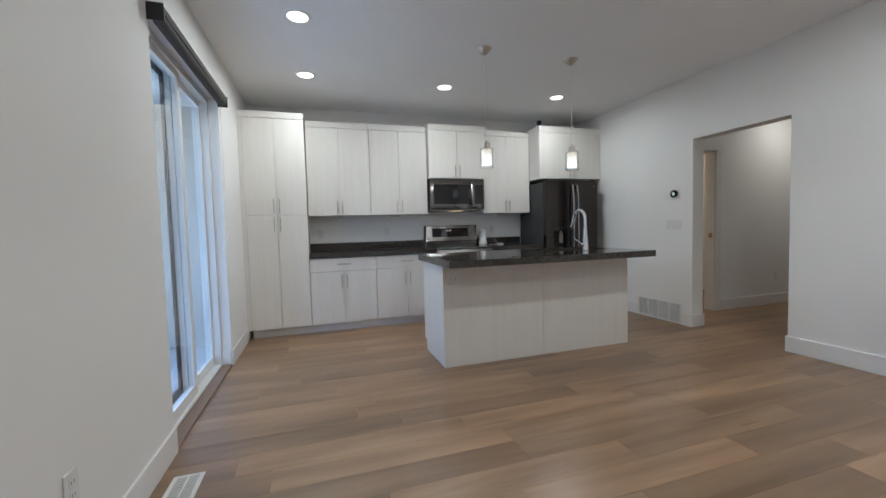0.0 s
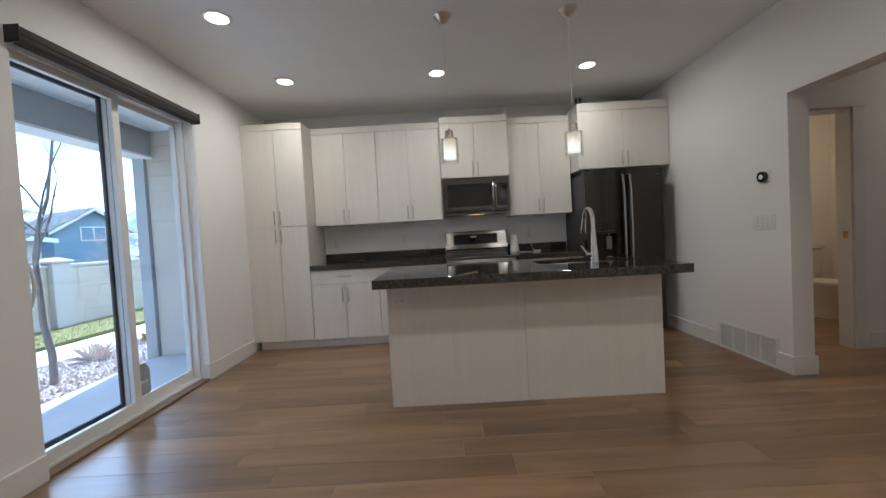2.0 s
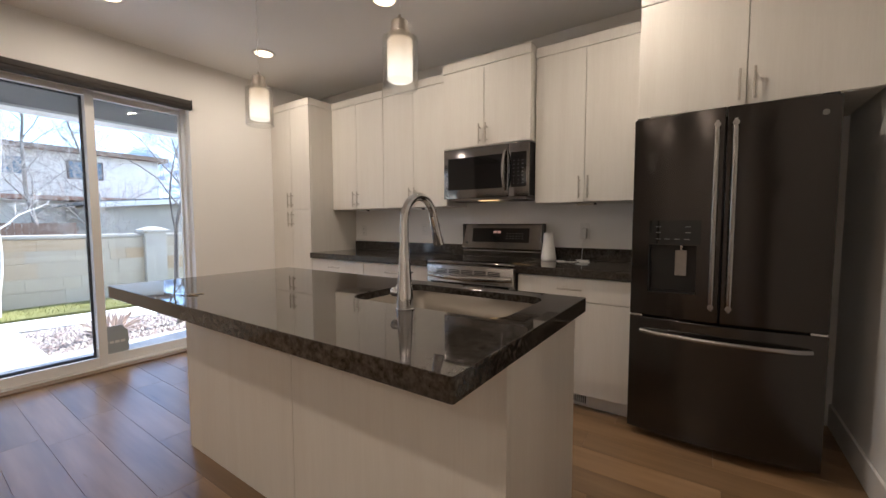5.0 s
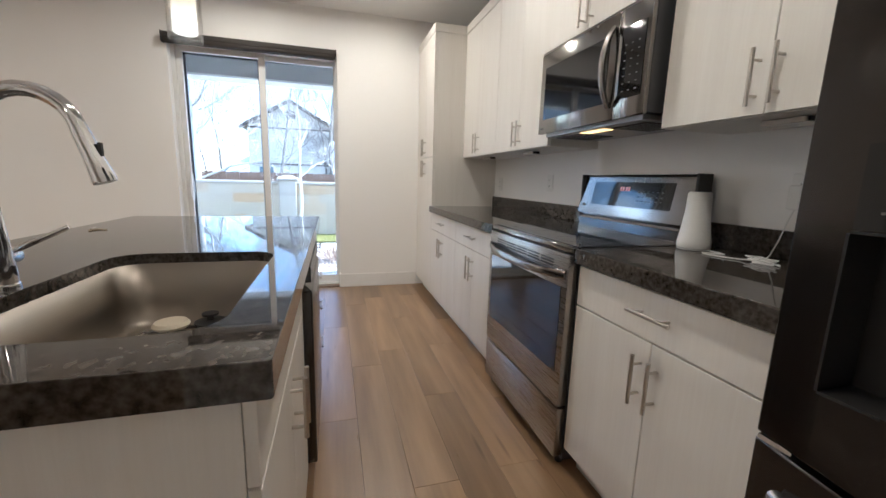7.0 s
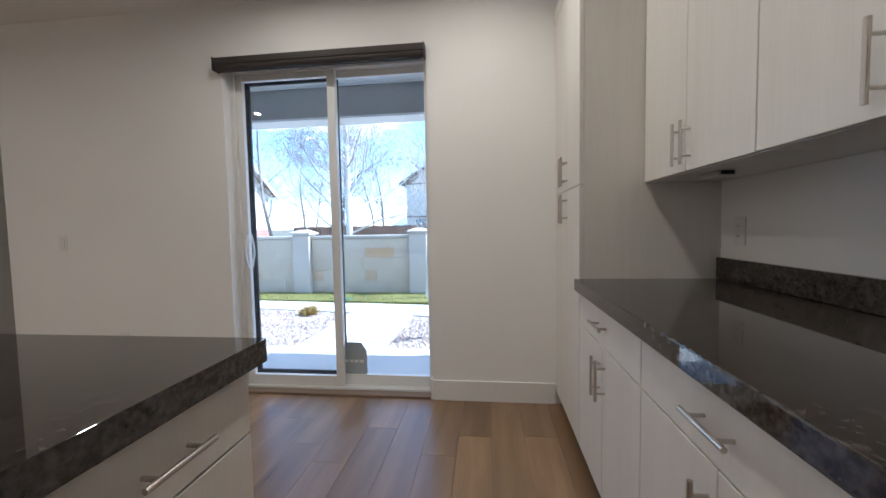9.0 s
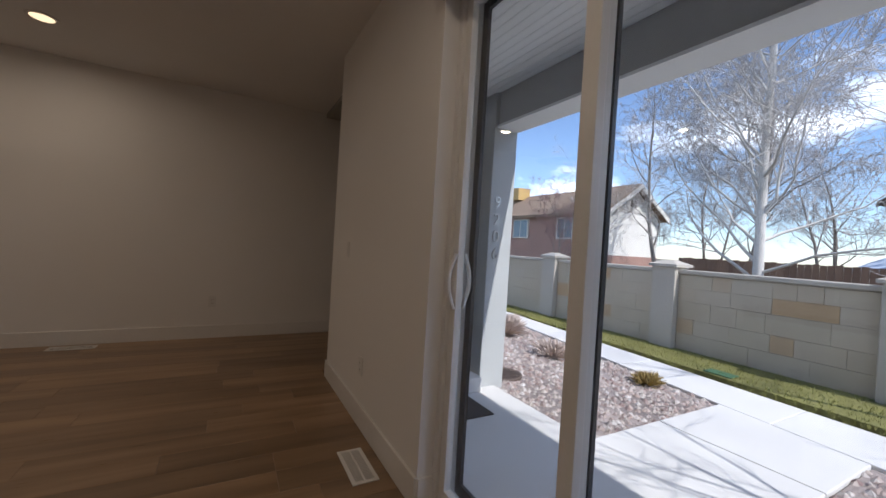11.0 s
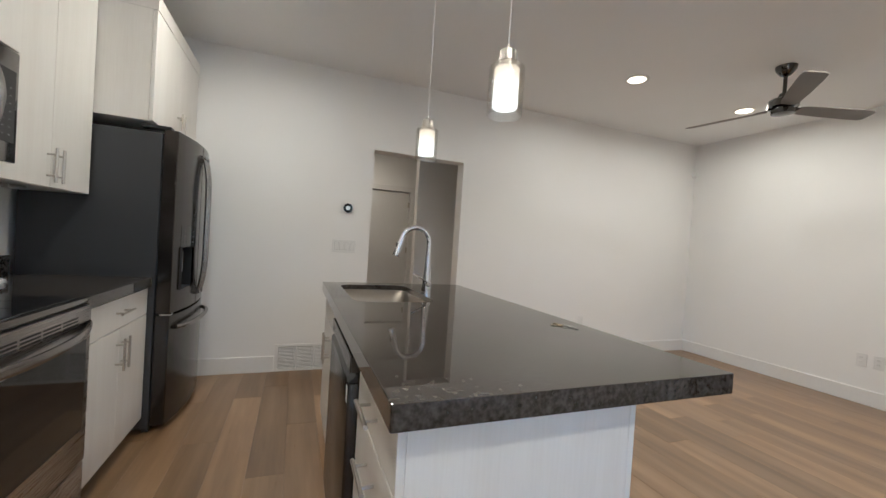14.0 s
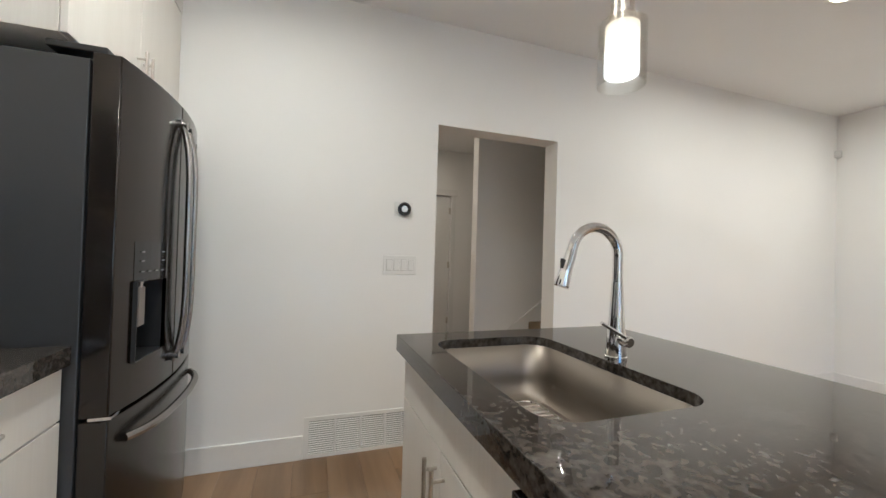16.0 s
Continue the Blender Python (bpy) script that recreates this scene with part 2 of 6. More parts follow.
def lit_shade(name, z_bulb, reach):
    """Frosted glass lit from inside, brightest beside the bulb."""
    m, n, l, b = principled(name)
    b.inputs["Base Color"].default_value = (0.8, 0.78, 0.74, 1)
    sep = n.new("ShaderNodeSeparateXYZ")
    l.new(world_coords(n, l, (1, 1, 1)), sep.inputs["Vector"])
    far = n.new("ShaderNodeMapRange")
    far.inputs["From Min"].default_value, far.inputs["From Max"].default_value = z_bulb, z_bulb + reach
    l.new(sep.outputs["Z"], far.inputs["Value"])
    l.new(ramp(n, l, far.outputs["Result"], [(0.0, (1.0, 0.86, 0.66)), (1.0, (1.0, 0.66, 0.36))]), b.inputs["Emission Color"])
    l.new(span(n, l, far.outputs["Result"], 0.30, 0.10), b.inputs["Emission Strength"])
    return m


PENDANTGLOW = lit_shade("frosted_lit_glass", 1.745, 0.10)
GUNMETAL = plain("gunmetal", (0.10, 0.095, 0.09), 0.12, metal=1.0)
BLADE = brushed("fan_blade", (0.15, 0.13, 0.115), 0.4, "x", metal=0.4)
BRASS = plain("brass", (0.55, 0.40, 0.17), 0.25, metal=1.0)
RED = glow("red_digits", (1.0, 0.06, 0.08), 0.035)
CARPET = plain("carpet", (0.36, 0.27, 0.18), 0.95, vary=0.15, grain=220, relief=0.6, dist=0.004)
PORCELAIN = plain("porcelain", (0.76, 0.74, 0.70), 0.12, vary=0.02)
CONCRETE = plain("concrete", (0.62, 0.61, 0.59), 0.85, vary=0.09, grain=90, relief=0.25, dist=0.002)
STUCCO = plain("grey_stucco", (0.42, 0.435, 0.43), 0.85, vary=0.05, grain=120, relief=0.3, dist=0.003)
SIDING = plain("beige_siding", (0.56, 0.51, 0.43), 0.7, vary=0.06, grain=60, relief=0.15)
BEAM = plain("grey_beam", (0.38, 0.38, 0.37), 0.7, vary=0.07, grain=80, relief=0.2)
SOFFIT = plain("white_soffit", (0.82, 0.83, 0.82), 0.5, vary=0.03)


# ---- building helpers ----
ORIGIN = {}


def thing(name, label, category, at, group="", kind=""):
    ob = new(name)
    ob.location = at
    ORIGIN[ob] = Vector(at)
    return tagged(ob, label, category, group, kind)


def to_mesh(name, bm, material, smooth=False):
    me = bpy.data.meshes.new(name)
    bmesh.ops.recalc_face_normals(bm, faces=bm.faces)
    bm.to_mesh(me)
    bm.free()
    me.materials.append(material)
    if smooth:
        me.shade_smooth()
        me.set_sharp_from_angle(angle=radians(40))
    return me


def part(name, bm, material, parent, label="", smooth=False):
    """Links a mesh, given in the world's metres, as one piece of a thing or of a part."""
    o = ORIGIN[parent]
    bmesh.ops.translate(bm, vec=-o, verts=bm.verts)
    ob = new(name, to_mesh(name, bm, material, smooth))
    ob.parent = parent
    ORIGIN[ob] = o
    return tagged(ob, label)


def single(name, bm, material, label="", category="", group="", kind="", smooth=False, at=None):
    """A thing that is one mesh; its origin goes to the middle of its base."""
    vs = [v.co for v in bm.verts]
    lo = [min(v[i] for v in vs) for i in range(3)]
    hi = [max(v[i] for v in vs) for i in range(3)]
    o = Vector(((lo[0] + hi[0]) / 2, (lo[1] + hi[1]) / 2, lo[2])) if at is None else Vector(at)
    bmesh.ops.translate(bm, vec=-o, verts=bm.verts)
    ob = new(name, to_mesh(name, bm, material, smooth))
    ob.location = o
    ORIGIN[ob] = o
    return tagged(ob, label, category, group, kind)


def box(bm, x0, x1, y0, y1, z0, z1, bev=0.0, seg=2):
    r = bmesh.ops.create_cube(bm, size=1, matrix=Matrix.Translation(((x0 + x1) / 2, (y0 + y1) / 2, (z0 + z1) / 2)) @ Matrix.Diagonal((abs(x1 - x0), abs(y1 - y0), abs(z1 - z0), 1)))
    if bev:
        es = list({e for v in r["verts"] for e in v.link_edges})
        bmesh.ops.bevel(bm, geom=es, offset=bev, segments=seg, profile=0.5, affect="EDGES")
    return bm


def B(*boxes, bev=0.0, seg=2):
    bm = bmesh.new()
    for b in boxes:
        box(bm, *b, bev=bev, seg=seg)
    return bm


def lathe(profile, centre, n=32, axis="z", bm=None):
    """A turned solid: profile is (radius, height) from bottom to top."""
    bm = bm or bmesh.new()
    c = Vector(centre)
    rings = []
    for r, h in profile:
        ring = []
        for i in range(n):
            a = 2 * math.pi * i / n
            u, w = r * math.cos(a), r * math.sin(a)
            p = {"z": (u, w, h), "y": (u, h, w), "x": (h, u, w)}[axis]
            ring.append(bm.verts.new(c + Vector(p)))
        rings.append(ring)
    for a, b in zip(rings, rings[1:]):
        for i in range(n):
            bm.faces.new((a[i], a[(i + 1) % n], b[(i + 1) % n], b[i]))
    bm.faces.new(rings[0][::-1])
    bm.faces.new(rings[-1])
    return bm


def tube(points, radii, n=12, bm=None):
    """A round bar swept along points."""
    bm = bm or bmesh.new()
    pts = [Vector(p) for p in points]
    if isinstance(radii, (int, float)):
        radii = [radii] * len(pts)
    rings, side = [], None
    for i, p in enumerate(pts):
        d = (pts[min(i + 1, len(pts) - 1)] - pts[max(i - 1, 0)]).normalized()
        if side is None:
            side = d.orthogonal().normalized()
        side = (side - d * side.dot(d)).normalized()
        up = d.cross(side)
        rings.append([bm.verts.new(p + (side * math.cos(2 * math.pi * k / n) + up * math.sin(2 * math.pi * k / n)) * radii[i]) for k in range(n)])
    for a, b in zip(rings, rings[1:]):
        for k in range(n):
            bm.faces.new((a[k], a[(k + 1) % n], b[(k + 1) % n], b[k]))
    bm.faces.new(rings[0][::-1])
    bm.faces.new(rings[-1])
    return bm


def structure(name, bm, material, label, category="wall"):
    return single(name, bm, material, label, category, kind="structure", at=(0, 0, 0))


# ---- the shell ----
T = 0.2
structure("floor", B((-1.45, XH, YS, YA, -0.12, -0.012), (-T, XH, YA, 0, -0.12, -0.012), (XH, 8.2, -6.3, 1.2, -0.12, -0.012)), SUBFLOOR, "grey-brown oak plank floor of the great room and hall", "floor")
floor = bpy.data.objects["floor"]
SL0, SL1, SLT = -2.862, -1.432, 2.325      # patio door opening
structure("wall_west", B((-T, 0, YA, SL0, -0.12, CEIL), (-T, 0, SL1, 0.0, -0.12, CEIL), (-T, 0, SL0, SL1, SLT, CEIL), (-T, 0, SL0, SL1, -0.12, -0.001)), WALL, "off-white painted wall around the patio door")
structure("wall_north", B((-T, 8.2, 0, 0.15, -0.12, CEIL)), WALL, "off-white painted wall behind the kitchen units")
HO0, HO1, HOT = -2.955, -2.04, 2.047       # hall opening
structure("wall_east", B((XW, XH, YS, HO0, -0.012, CEIL), (XW, XH, HO1, 0, -0.012, CEIL), (XW, XH, HO0, HO1, HOT, CEIL)), WALL, "off-white painted wall with an uncased opening to the hall")
structure("wall_south", B((-1.6, 8.2, YS - 0.15, YS, -0.12, CEIL)), WALL, "off-white painted end wall of the living room")
structure("wall_entry", B((-1.6, -1.2, YA, YA + 0.18, -0.3, CEIL), (-0.30, -T, YA, YA + 0.18, -0.12, CEIL), (-1.2, -0.30, YA, YA + 0.18, 2.08, CEIL)), WALL, "painted wall of the entry beside the front door")
structure("wall_alcove", B((-1.6, -1.45, YS, YA, -0.3, CEIL)), WALL, "painted side wall of the entry alcove")
structure("ceiling", B((-1.6, 8.2, YS - 0.15, 0.15, CEIL, CEIL + 0.15)), CEILING, "white ceiling with a knock-down texture", "ceiling")

# hall, stairwell and bathroom behind the opening
structure("wall_bath", B((XH, 4.86, -1.56, -1.44, -0.012, CEIL), (5.62, 7.6, -1.56, -1.44, -0.012, CEIL), (4.86, 5.62, -1.56, -1.44, 2.05, CEIL)), WALL, "painted hall wall with the bathroom doorway")
structure("wall_bath_end", B((7.0, 7.12, -1.44, 0, -0.012, CEIL)), WALL, "painted bathroom wall")
structure("wall_hall_end", B((7.6, 7.75, YS, -3.235, -0.012, CEIL), (7.6, 7.75, -2.40, 0, -0.012, CEIL), (7.6, 7.75, -3.235, -2.40, 2.06, CEIL), (7.75, 7.8, -3.3, -2.3, -0.012, 2.2)), WALL, "painted end wall of the hall")
structure("wall_stair", B((5.7, 5.82, YS, -2.80, -0.012, CEIL)), WALL, "painted wall beside the carpeted stairs")

# baseboards
BH, BT = 0.138, 0.014


def baseboard(x0, x1, y0, y1):
    single("baseboard", B((x0, x1, y0, y1, 0, BH), bev=0.003), TRIM, "white square-edged painted baseboard", "baseboard", kind="structure", at=(0, 0, 0))


baseboard(0, BT, YA - BT, SL0 - 0.002)
baseboard(0, BT, SL1 + 0.002, -0.622)
baseboard(-0.085, 0, SL0, SL0 - 0.0 + BT)
baseboard(-0.085, 0, SL1 - BT, SL1)
baseboard(-1.2, 0, YA - BT, YA)
baseboard(XW - BT, XW, YS + BT, HO0)
baseboard(XW - BT, XH + BT, HO0, HO0 + BT)
baseboard(XW - BT, XH + BT, HO1 - BT, HO1)
baseboard(XW - BT, XW, HO1, -1.925)
baseboard(XW - BT, XW, -1.272, 0)
baseboard(-1.45, XW, YS, YS + BT)
baseboard(5.74, 7.6, -1.56 - BT, -1.56)
baseboard(7.6 - BT, 7.6, -2.34, -1.56 - BT)
baseboard(5.7, 5.82 + BT, -2.80, -2.80 + BT)


# ---- patio door ----
def patio_door():
    d = thing("patio_door", "white vinyl sliding patio door with dark screen frame", "sliding door", (-0.14, (SL0 + SL1) / 2, 0), kind="structure")
    f0, f1 = -0.19, -0.075
    part("door_frame", B((f0, f1, SL0, SL0 + 0.036, 0.0, SLT), (f0, f1, SL1 - 0.024, SL1, 0.0, SLT), (f0, f1, SL0 + 0.036, SL1 - 0.024, SLT - 0.05, SLT), bev=0.004), VINYL, d)
    part("sill_track", B((f0, f1, SL0 + 0.036, SL1 - 0.024, 0.0, 0.028), (-0.15, -0.143, SL0 + 0.036, SL1 - 0.024, 0.028, 0.04)), VINYL, d)
    part("threshold", B((f1, 0.004, SL0 + BT, SL1 - BT, 0.0, 0.016), bev=0.004), plain("threshold_wood", (0.23, 0.16, 0.11), 0.4, vary=0.1), d, "wood threshold strip")
    mid = -2.122

    def panel(y0, y1, x0, x1, nm, w1=0.058):
        w = 0.046
        z0, z1 = 0.03, SLT - 0.05
        p = part(nm, B((x0, x1, y0, y0 + w, z0, z1), (x0, x1, y1 - w1, y1, z0, z1), (x0, x1, y0 + w, y1 - w1, z0, z0 + 0.075), (x0, x1, y0 + w, y1 - w1, z1 - w, z1), bev=0.003), VINYL, d)
        xm = (x0 + x1) / 2
        g = part("pane", B((xm - 0.010, xm + 0.010, y0 + w - 0.006, y1 - w1 + 0.006, z0 + 0.07, z1 - w + 0.006)), GLASS, p, "clear glass pane")
        g.visible_shadow = False
        return p
    left = panel(SL0 + 0.036, mid + 0.03, -0.127, -0.092, "sliding_panel")
    panel(mid - 0.028, SL1 - 0.024, -0.168, -0.133, "fixed_panel", 0.016)
    s0, s1 = SL0 + 0.038, mid + 0.03
    part("screen_frame", B((-0.188, -0.172, s0 + 0.006, s0 + 0.048, 0.06, SLT - 0.06), (-0.188, -0.172, s1 - 0.075, s1 - 0.008, 0.06, SLT - 0.06), (-0.188, -0.172, s0 + 0.048, s1 - 0.075, 0.06, 0.115), (-0.188, -0.172, s0 + 0.048, s1 - 0.075, SLT - 0.1, SLT - 0.06)), DARKFRAME, d, "dark bronze screen frame")
    for sx in (-0.088, -0.131):
        pts = [(sx + (0.032 if sx > -0.1 else -0.032) * math.sin(math.pi * k / 10), SL0 + 0.075, 0.90 + 0.24 * k / 10) for k in range(11)]
        part("pull_handle", tube(pts, 0.009, 8), VINYL, left, "white curved pull handle", smooth=True)


patio_door()


def roller_shade():
    s = thing("roller_shade", "dark brown roller shade rolled up in its cassette", "shade", (0.04, (SL0 + SL1) / 2, 2.26))
    y0, y1 = SL0 - 0.012, SL1 - 0.008
    part("cassette", B((0.002, 0.075, y0, y1, 2.29, 2.335), bev=0.006), SHADE, s, smooth=True)
    part("fabric_roll", lathe([(0.03, y0 + 0.006), (0.03, y1 - 0.006)], (0.038, 0, 2.285), 20, "y"), SHADE, s, smooth=True)
    part("hem_bar", B((0.018, 0.034, y0 + 0.02, y1 - 0.02, 2.252, 2.272), bev=0.003), SHADE, s)
    for y in (y0 - 0.004, y1):
        part("end_cap", B((0.0, 0.078, y, y + 0.004, 2.252, 2.34)), BLACKPLASTIC, s)
    loop = [(-0.02, SL1 - 0.018, 2.25 - 1.3 * k / 20) for k in range(21)] + [(0.0, SL1 - 0.016, 0.935)] + [(0.02, SL1 - 0.012, 0.95 + 1.3 * k / 20) for k in range(21)]
    bm = tube([p for q in loop for p in (q, (q[0], q[1], q[2] + 0.008))], [0.0014, 0.003] * len(loop), 6)
    part("bead_chain", bm, WHITEPLASTIC, s, "white bead chain")


roller_shade()


# ---- kitchen units ----
FR = 0.019     # door thickness


def handle(parent, x, y, z, vertical=True, out=-1, length=0.155):
    """Bar handle on a front at y, standing off along out."""
    r, st, y2 = 0.006, 0.032, y + out * 0.034
    bm = bmesh.new()
    h = length / 2
    if vertical:
        tube([(x, y2, z - h), (x, y2, z + h)], r, 10, bm)
        for k in (-1, 1):
            tube([(x, y, z + k * (h - 0.03)), (x, y2, z + k * (h - 0.03))], 0.0045, 8, bm)
    else:
        tube([(x - h, y2, z), (x + h, y2, z)], r, 10, bm)
        for k in (-1, 1):
            tube([(x + k * (h - 0.03), y, z), (x + k * (h - 0.03), y2, z)], 0.0045, 8, bm)
    part("handle", bm, NICKEL if vertical else NICKEL_X, parent, "brushed nickel bar handle", smooth=True)


G = 0.0018


def front(parent, name, x0, x1, z0, z1, yf, out=-1):
    """A flat door or drawer front whose face is at yf."""
    yb = yf - out * FR
    return part(name, B((x0 + G, x1 - G, min(yf, yb), max(yf, yb), z0 + G, z1 - G), bev=0.0012, seg=1), LAM, parent)


def pair(parent, x0, x1, z0, z1, yf, handle_z, out=-1):
    xm = (x0 + x1) / 2
    for a, b, hx in ((x0, xm, xm - 0.03), (xm, x1, xm + 0.03)):
        d = front(parent, "door", a, b, z0, z1, yf, out)
        handle(d, hx, yf, handle_z, True, out)


CROWN0, CROWN1 = 2.405, 2.475


def upper_unit(x0, x1, z0, depth, label, handle_z, crown=True, crown0=CROWN0, crown1=CROWN1):
    c = thing("wall_cabinet", label, "cabinet", ((x0 + x1) / 2, -depth / 2, z0), "wall cabinets")
    part("body", B((x0 + 0.0005, x1 - 0.0005, -depth + FR + 0.002, -0.002, z0, crown0)), LAM, c)
    pair(c, x0, x1, z0, crown0, -depth, handle_z)
    part("top_panel", B((x0 + 0.0005, x1 - 0.0005, -depth - 0.004, -0.002, crown0 + 0.001, crown1), bev=0.0015, seg=1), LAM, c)
    return c


upper_unit(0.672, 1.410, 1.355, 0.335, "pale wood-grain two-door wall cabinet beside the pantry", 1.455)
upper_unit(1.412, 2.150, 1.355, 0.335, "pale wood-grain two-door wall cabinet with bar handles", 1.455)
upper_unit(2.160, 2.930, 1.815, 0.405, "short pale two-door cabinet above the microwave", 1.905, crown0=2.43, crown1=2.505)
upper_unit(2.940, 3.655, 1.355, 0.335, "pale wood-grain two-door wall cabinet beside the refrigerator", 1.455)
upper_unit(3.662, 4.648, 1.803, 0.60, "deep pale two-door cabinet above the refrigerator", 1.90, crown0=2.425, crown1=2.51)


def pantry():
    x0, x1, d = 0.045, 0.665, 0.62
    c = thing("pantry_cabinet", "tall pale wood-grain four-door pantry cabinet", "cabinet", ((x0 + x1) / 2, -d / 2, 0))
    part("body", B((x0, x1, -d + FR + 0.002, -0.002, 0.1, 2.405)), LAM, c)
    part("toe_kick", B((x0, x1, -d + 0.07, -0.002, 0, 0.1)), LAM, c)
    part("filler", B((0.001, x0 - 0.001, -d + 0.004, -d + 0.024, 0.1, 2.405)), LAM, c)
    pair(c, x0, x1, 0.1, 1.355, -d, 1.255)
    pair(c, x0, x1, 1.357, 2.405, -d, 1.455)
    part("top_panel", B((0.001, x1 + 0.004, -d - 0.004, -0.002, 2.406, 2.475), bev=0.0015, seg=1), LAM, c)


pantry()


def base_unit(x0, x1, label):
    c = thing("base_cabinet", label, "cabinet", ((x0 + x1) / 2, -0.3, 0), "base cabinets")
    part("body", B((x0, x1, -0.60, -0.002, 0.1, 0.858)), LAM, c)
    part("toe_kick", B((x0, x1, -0.55, -0.50, 0, 0.1)), LAM, c)
    d = front(c, "drawer", x0, x1, 0.705, 0.855, -0.62)
    handle(d, (x0 + x1) / 2, -0.62, 0.785, False)
    pair(c, x0, x1, 0.1, 0.703, -0.62, 0.582)
    return c


base_unit(0.668, 1.412, "pale base cabinet with a drawer over two doors")
base_unit(1.414, 2.158, "pale base cabinet with a drawer, beside the range")
base_unit(2.936, 3.664, "pale base cabinet between range and refrigerator")


def slab(name, boxes, label, category="countertop", bev=0.004):
    return single(name, B(*boxes, bev=bev), GRANITE, label, category)


slab("countertop", [(0.668, 2.163, -0.645, -0.001, 0.86, 0.915)], "polished dark granite countertop beside the pantry")
slab("countertop", [(2.926, 3.664, -0.640, -0.001, 0.86, 0.915)], "polished dark granite countertop beside the refrigerator")
slab("backsplash", [(0.668, 2.163, -0.022, -0.001, 0.916, 1.012)], "low dark granite backsplash strip", "backsplash", 0.002)
slab("backsplash", [(2.926, 3.664, -0.022, -0.001, 0.916, 1.012)], "low dark granite backsplash strip beside the refrigerator", "backsplash", 0.002)


# ---- island ----
IX0, IX1, IY0, IY1 = 1.692, 3.638, -2.527, -1.573


def rounded(x0, x1, y0, y1, r, z, n=6):
    out = []
    for cx, cy, a0 in ((x1 - r, y1 - r, 0), (x0 + r, y1 - r, 90), (x0 + r, y0 + r, 180), (x1 - r, y0 + r, 270)):
        for k in range(n + 1):
            a = radians(a0 + 90 * k / n)
            out.append(Vector((cx + r * math.cos(a), cy + r * math.sin(a), z)))
    return out


SK = (2.845, 3.515, -2.085, -1.668)


def island_top():
    bm = bmesh.new()
    es = []
    for loop in (rounded(IX0, IX1, IY0, IY1, 0.006, 0.86, 2), rounded(*SK, 0.075, 0.86)):
        vs = [bm.verts.new(p) for p in loop]
        es += [bm.edges.new((vs[i], vs[(i + 1) % len(vs)])) for i in range(len(vs))]
    bmesh.ops.triangle_fill(bm, use_beauty=True, edges=es)
    ext = bmesh.ops.extrude_face_region(bm, geom=list(bm.faces))
    bmesh.ops.translate(bm, vec=(0, 0, 0.055), verts=[v for v in ext["geom"] if isinstance(v, bmesh.types.BMVert)])
    ob = single("island_countertop", bm, GRANITE, "polished dark granite island top with sink cut-out", "countertop")
    md = ob.modifiers.new("edge", "BEVEL")
    md.width, md.segments, md.limit_method, md.angle_limit = 0.004, 2, "ANGLE", radians(50)


island_top()


def sink():
    s = thing("kitchen_sink", "undermount single-bowl stainless steel sink", "sink", ((SK[0] + SK[1]) / 2, (SK[2] + SK[3]) / 2, 0.695))
    bm = bmesh.new()
    o = 0.004
    levels = [(o + 0.007, 0.886, 0.075), (o + 0.010, 0.77, 0.073), (o + 0.018, 0.72, 0.07), (o + 0.037, 0.701, 0.055), (o + 0.09, 0.697, 0.03)]
    rings = [[bm.verts.new(p) for p in rounded(SK[0] + i - 0.008, SK[1] - i + 0.008, SK[2] + i - 0.008, SK[3] - i + 0.008, r, z, 8)] for i, z, r in levels]
    for a, b in zip(rings, rings[1:]):
        for k in range(len(a)):
            bm.faces.new((a[k], a[(k + 1) % len(a)], b[(k + 1) % len(a)], b[k]))
    bm.faces.new(rings[-1])
    bowl = part("bowl", bm, STEEL, s, smooth=True)
    md = bowl.modifiers.new("sheet", "SOLIDIFY")
    md.thickness, md.offset = 0.002, 1
    cx, cy = 3.18, -1.90
    part("drain", lathe([(0.055, 0.6975), (0.055, 0.701), (0.04, 0.701), (0.02, 0.700)], (cx, cy, 0), 28), CHROME, s, "chrome drain ring", smooth=True)
    part("bottom_rack", bmesh_rack(cx, cy), CHROME, s, "wire sink rack", smooth=True)
    part("stopper", lathe([(0.042, 0.722), (0.042, 0.727), (0.01, 0.731), (0.008, 0.742), (0.022, 0.745), (0.022, 0.751)], (2.926, -1.844, 0), 24), BLACKPLASTIC, s, "black rubber stopper", smooth=True)
    part("soap_bar", lathe([(0.02, 0.722), (0.042, 0.725), (0.046, 0.733), (0.040, 0.742), (0.015, 0.745)], (2.953, -1.935, 0), 24), plain("cream_soap", (0.72, 0.64, 0.50), 0.5, vary=0.03), s, "cream oval scrubber", smooth=True)


def bmesh_rack(cx, cy):
    bm = bmesh.new()
    x0, x1, y0, y1 = SK[0] + 0.09, SK[1] - 0.09, SK[2] + 0.08, SK[3] - 0.08
    loop = rounded(x0, x1, y0, y1, 0.05, 0.717, 5)
    tube(loop + [loop[0]], 0.004, 6, bm)
    k = x0 + 0.03
    while k < x1 - 0.02:
        tube([(k, y0, 0.717), (k, y1, 0.717)], 0.0028, 5, bm)
        k += 0.026
    for f in (0.25, 0.5, 0.75):
        y = y0 + (y1 - y0) * f
        tube([(x0, y, 0.713), (x1, y, 0.713)], 0.0025, 5, bm)
    for px, py in ((x0 + .04, y0 + .02), (x1 - .04, y0 + .02), (x0 + .04, y1 - .02), (x1 - .04, y1 - .02)):
        tube([(px, py, 0.698), (px, py, 0.717)], 0.005, 6, bm)
    return bm


sink()


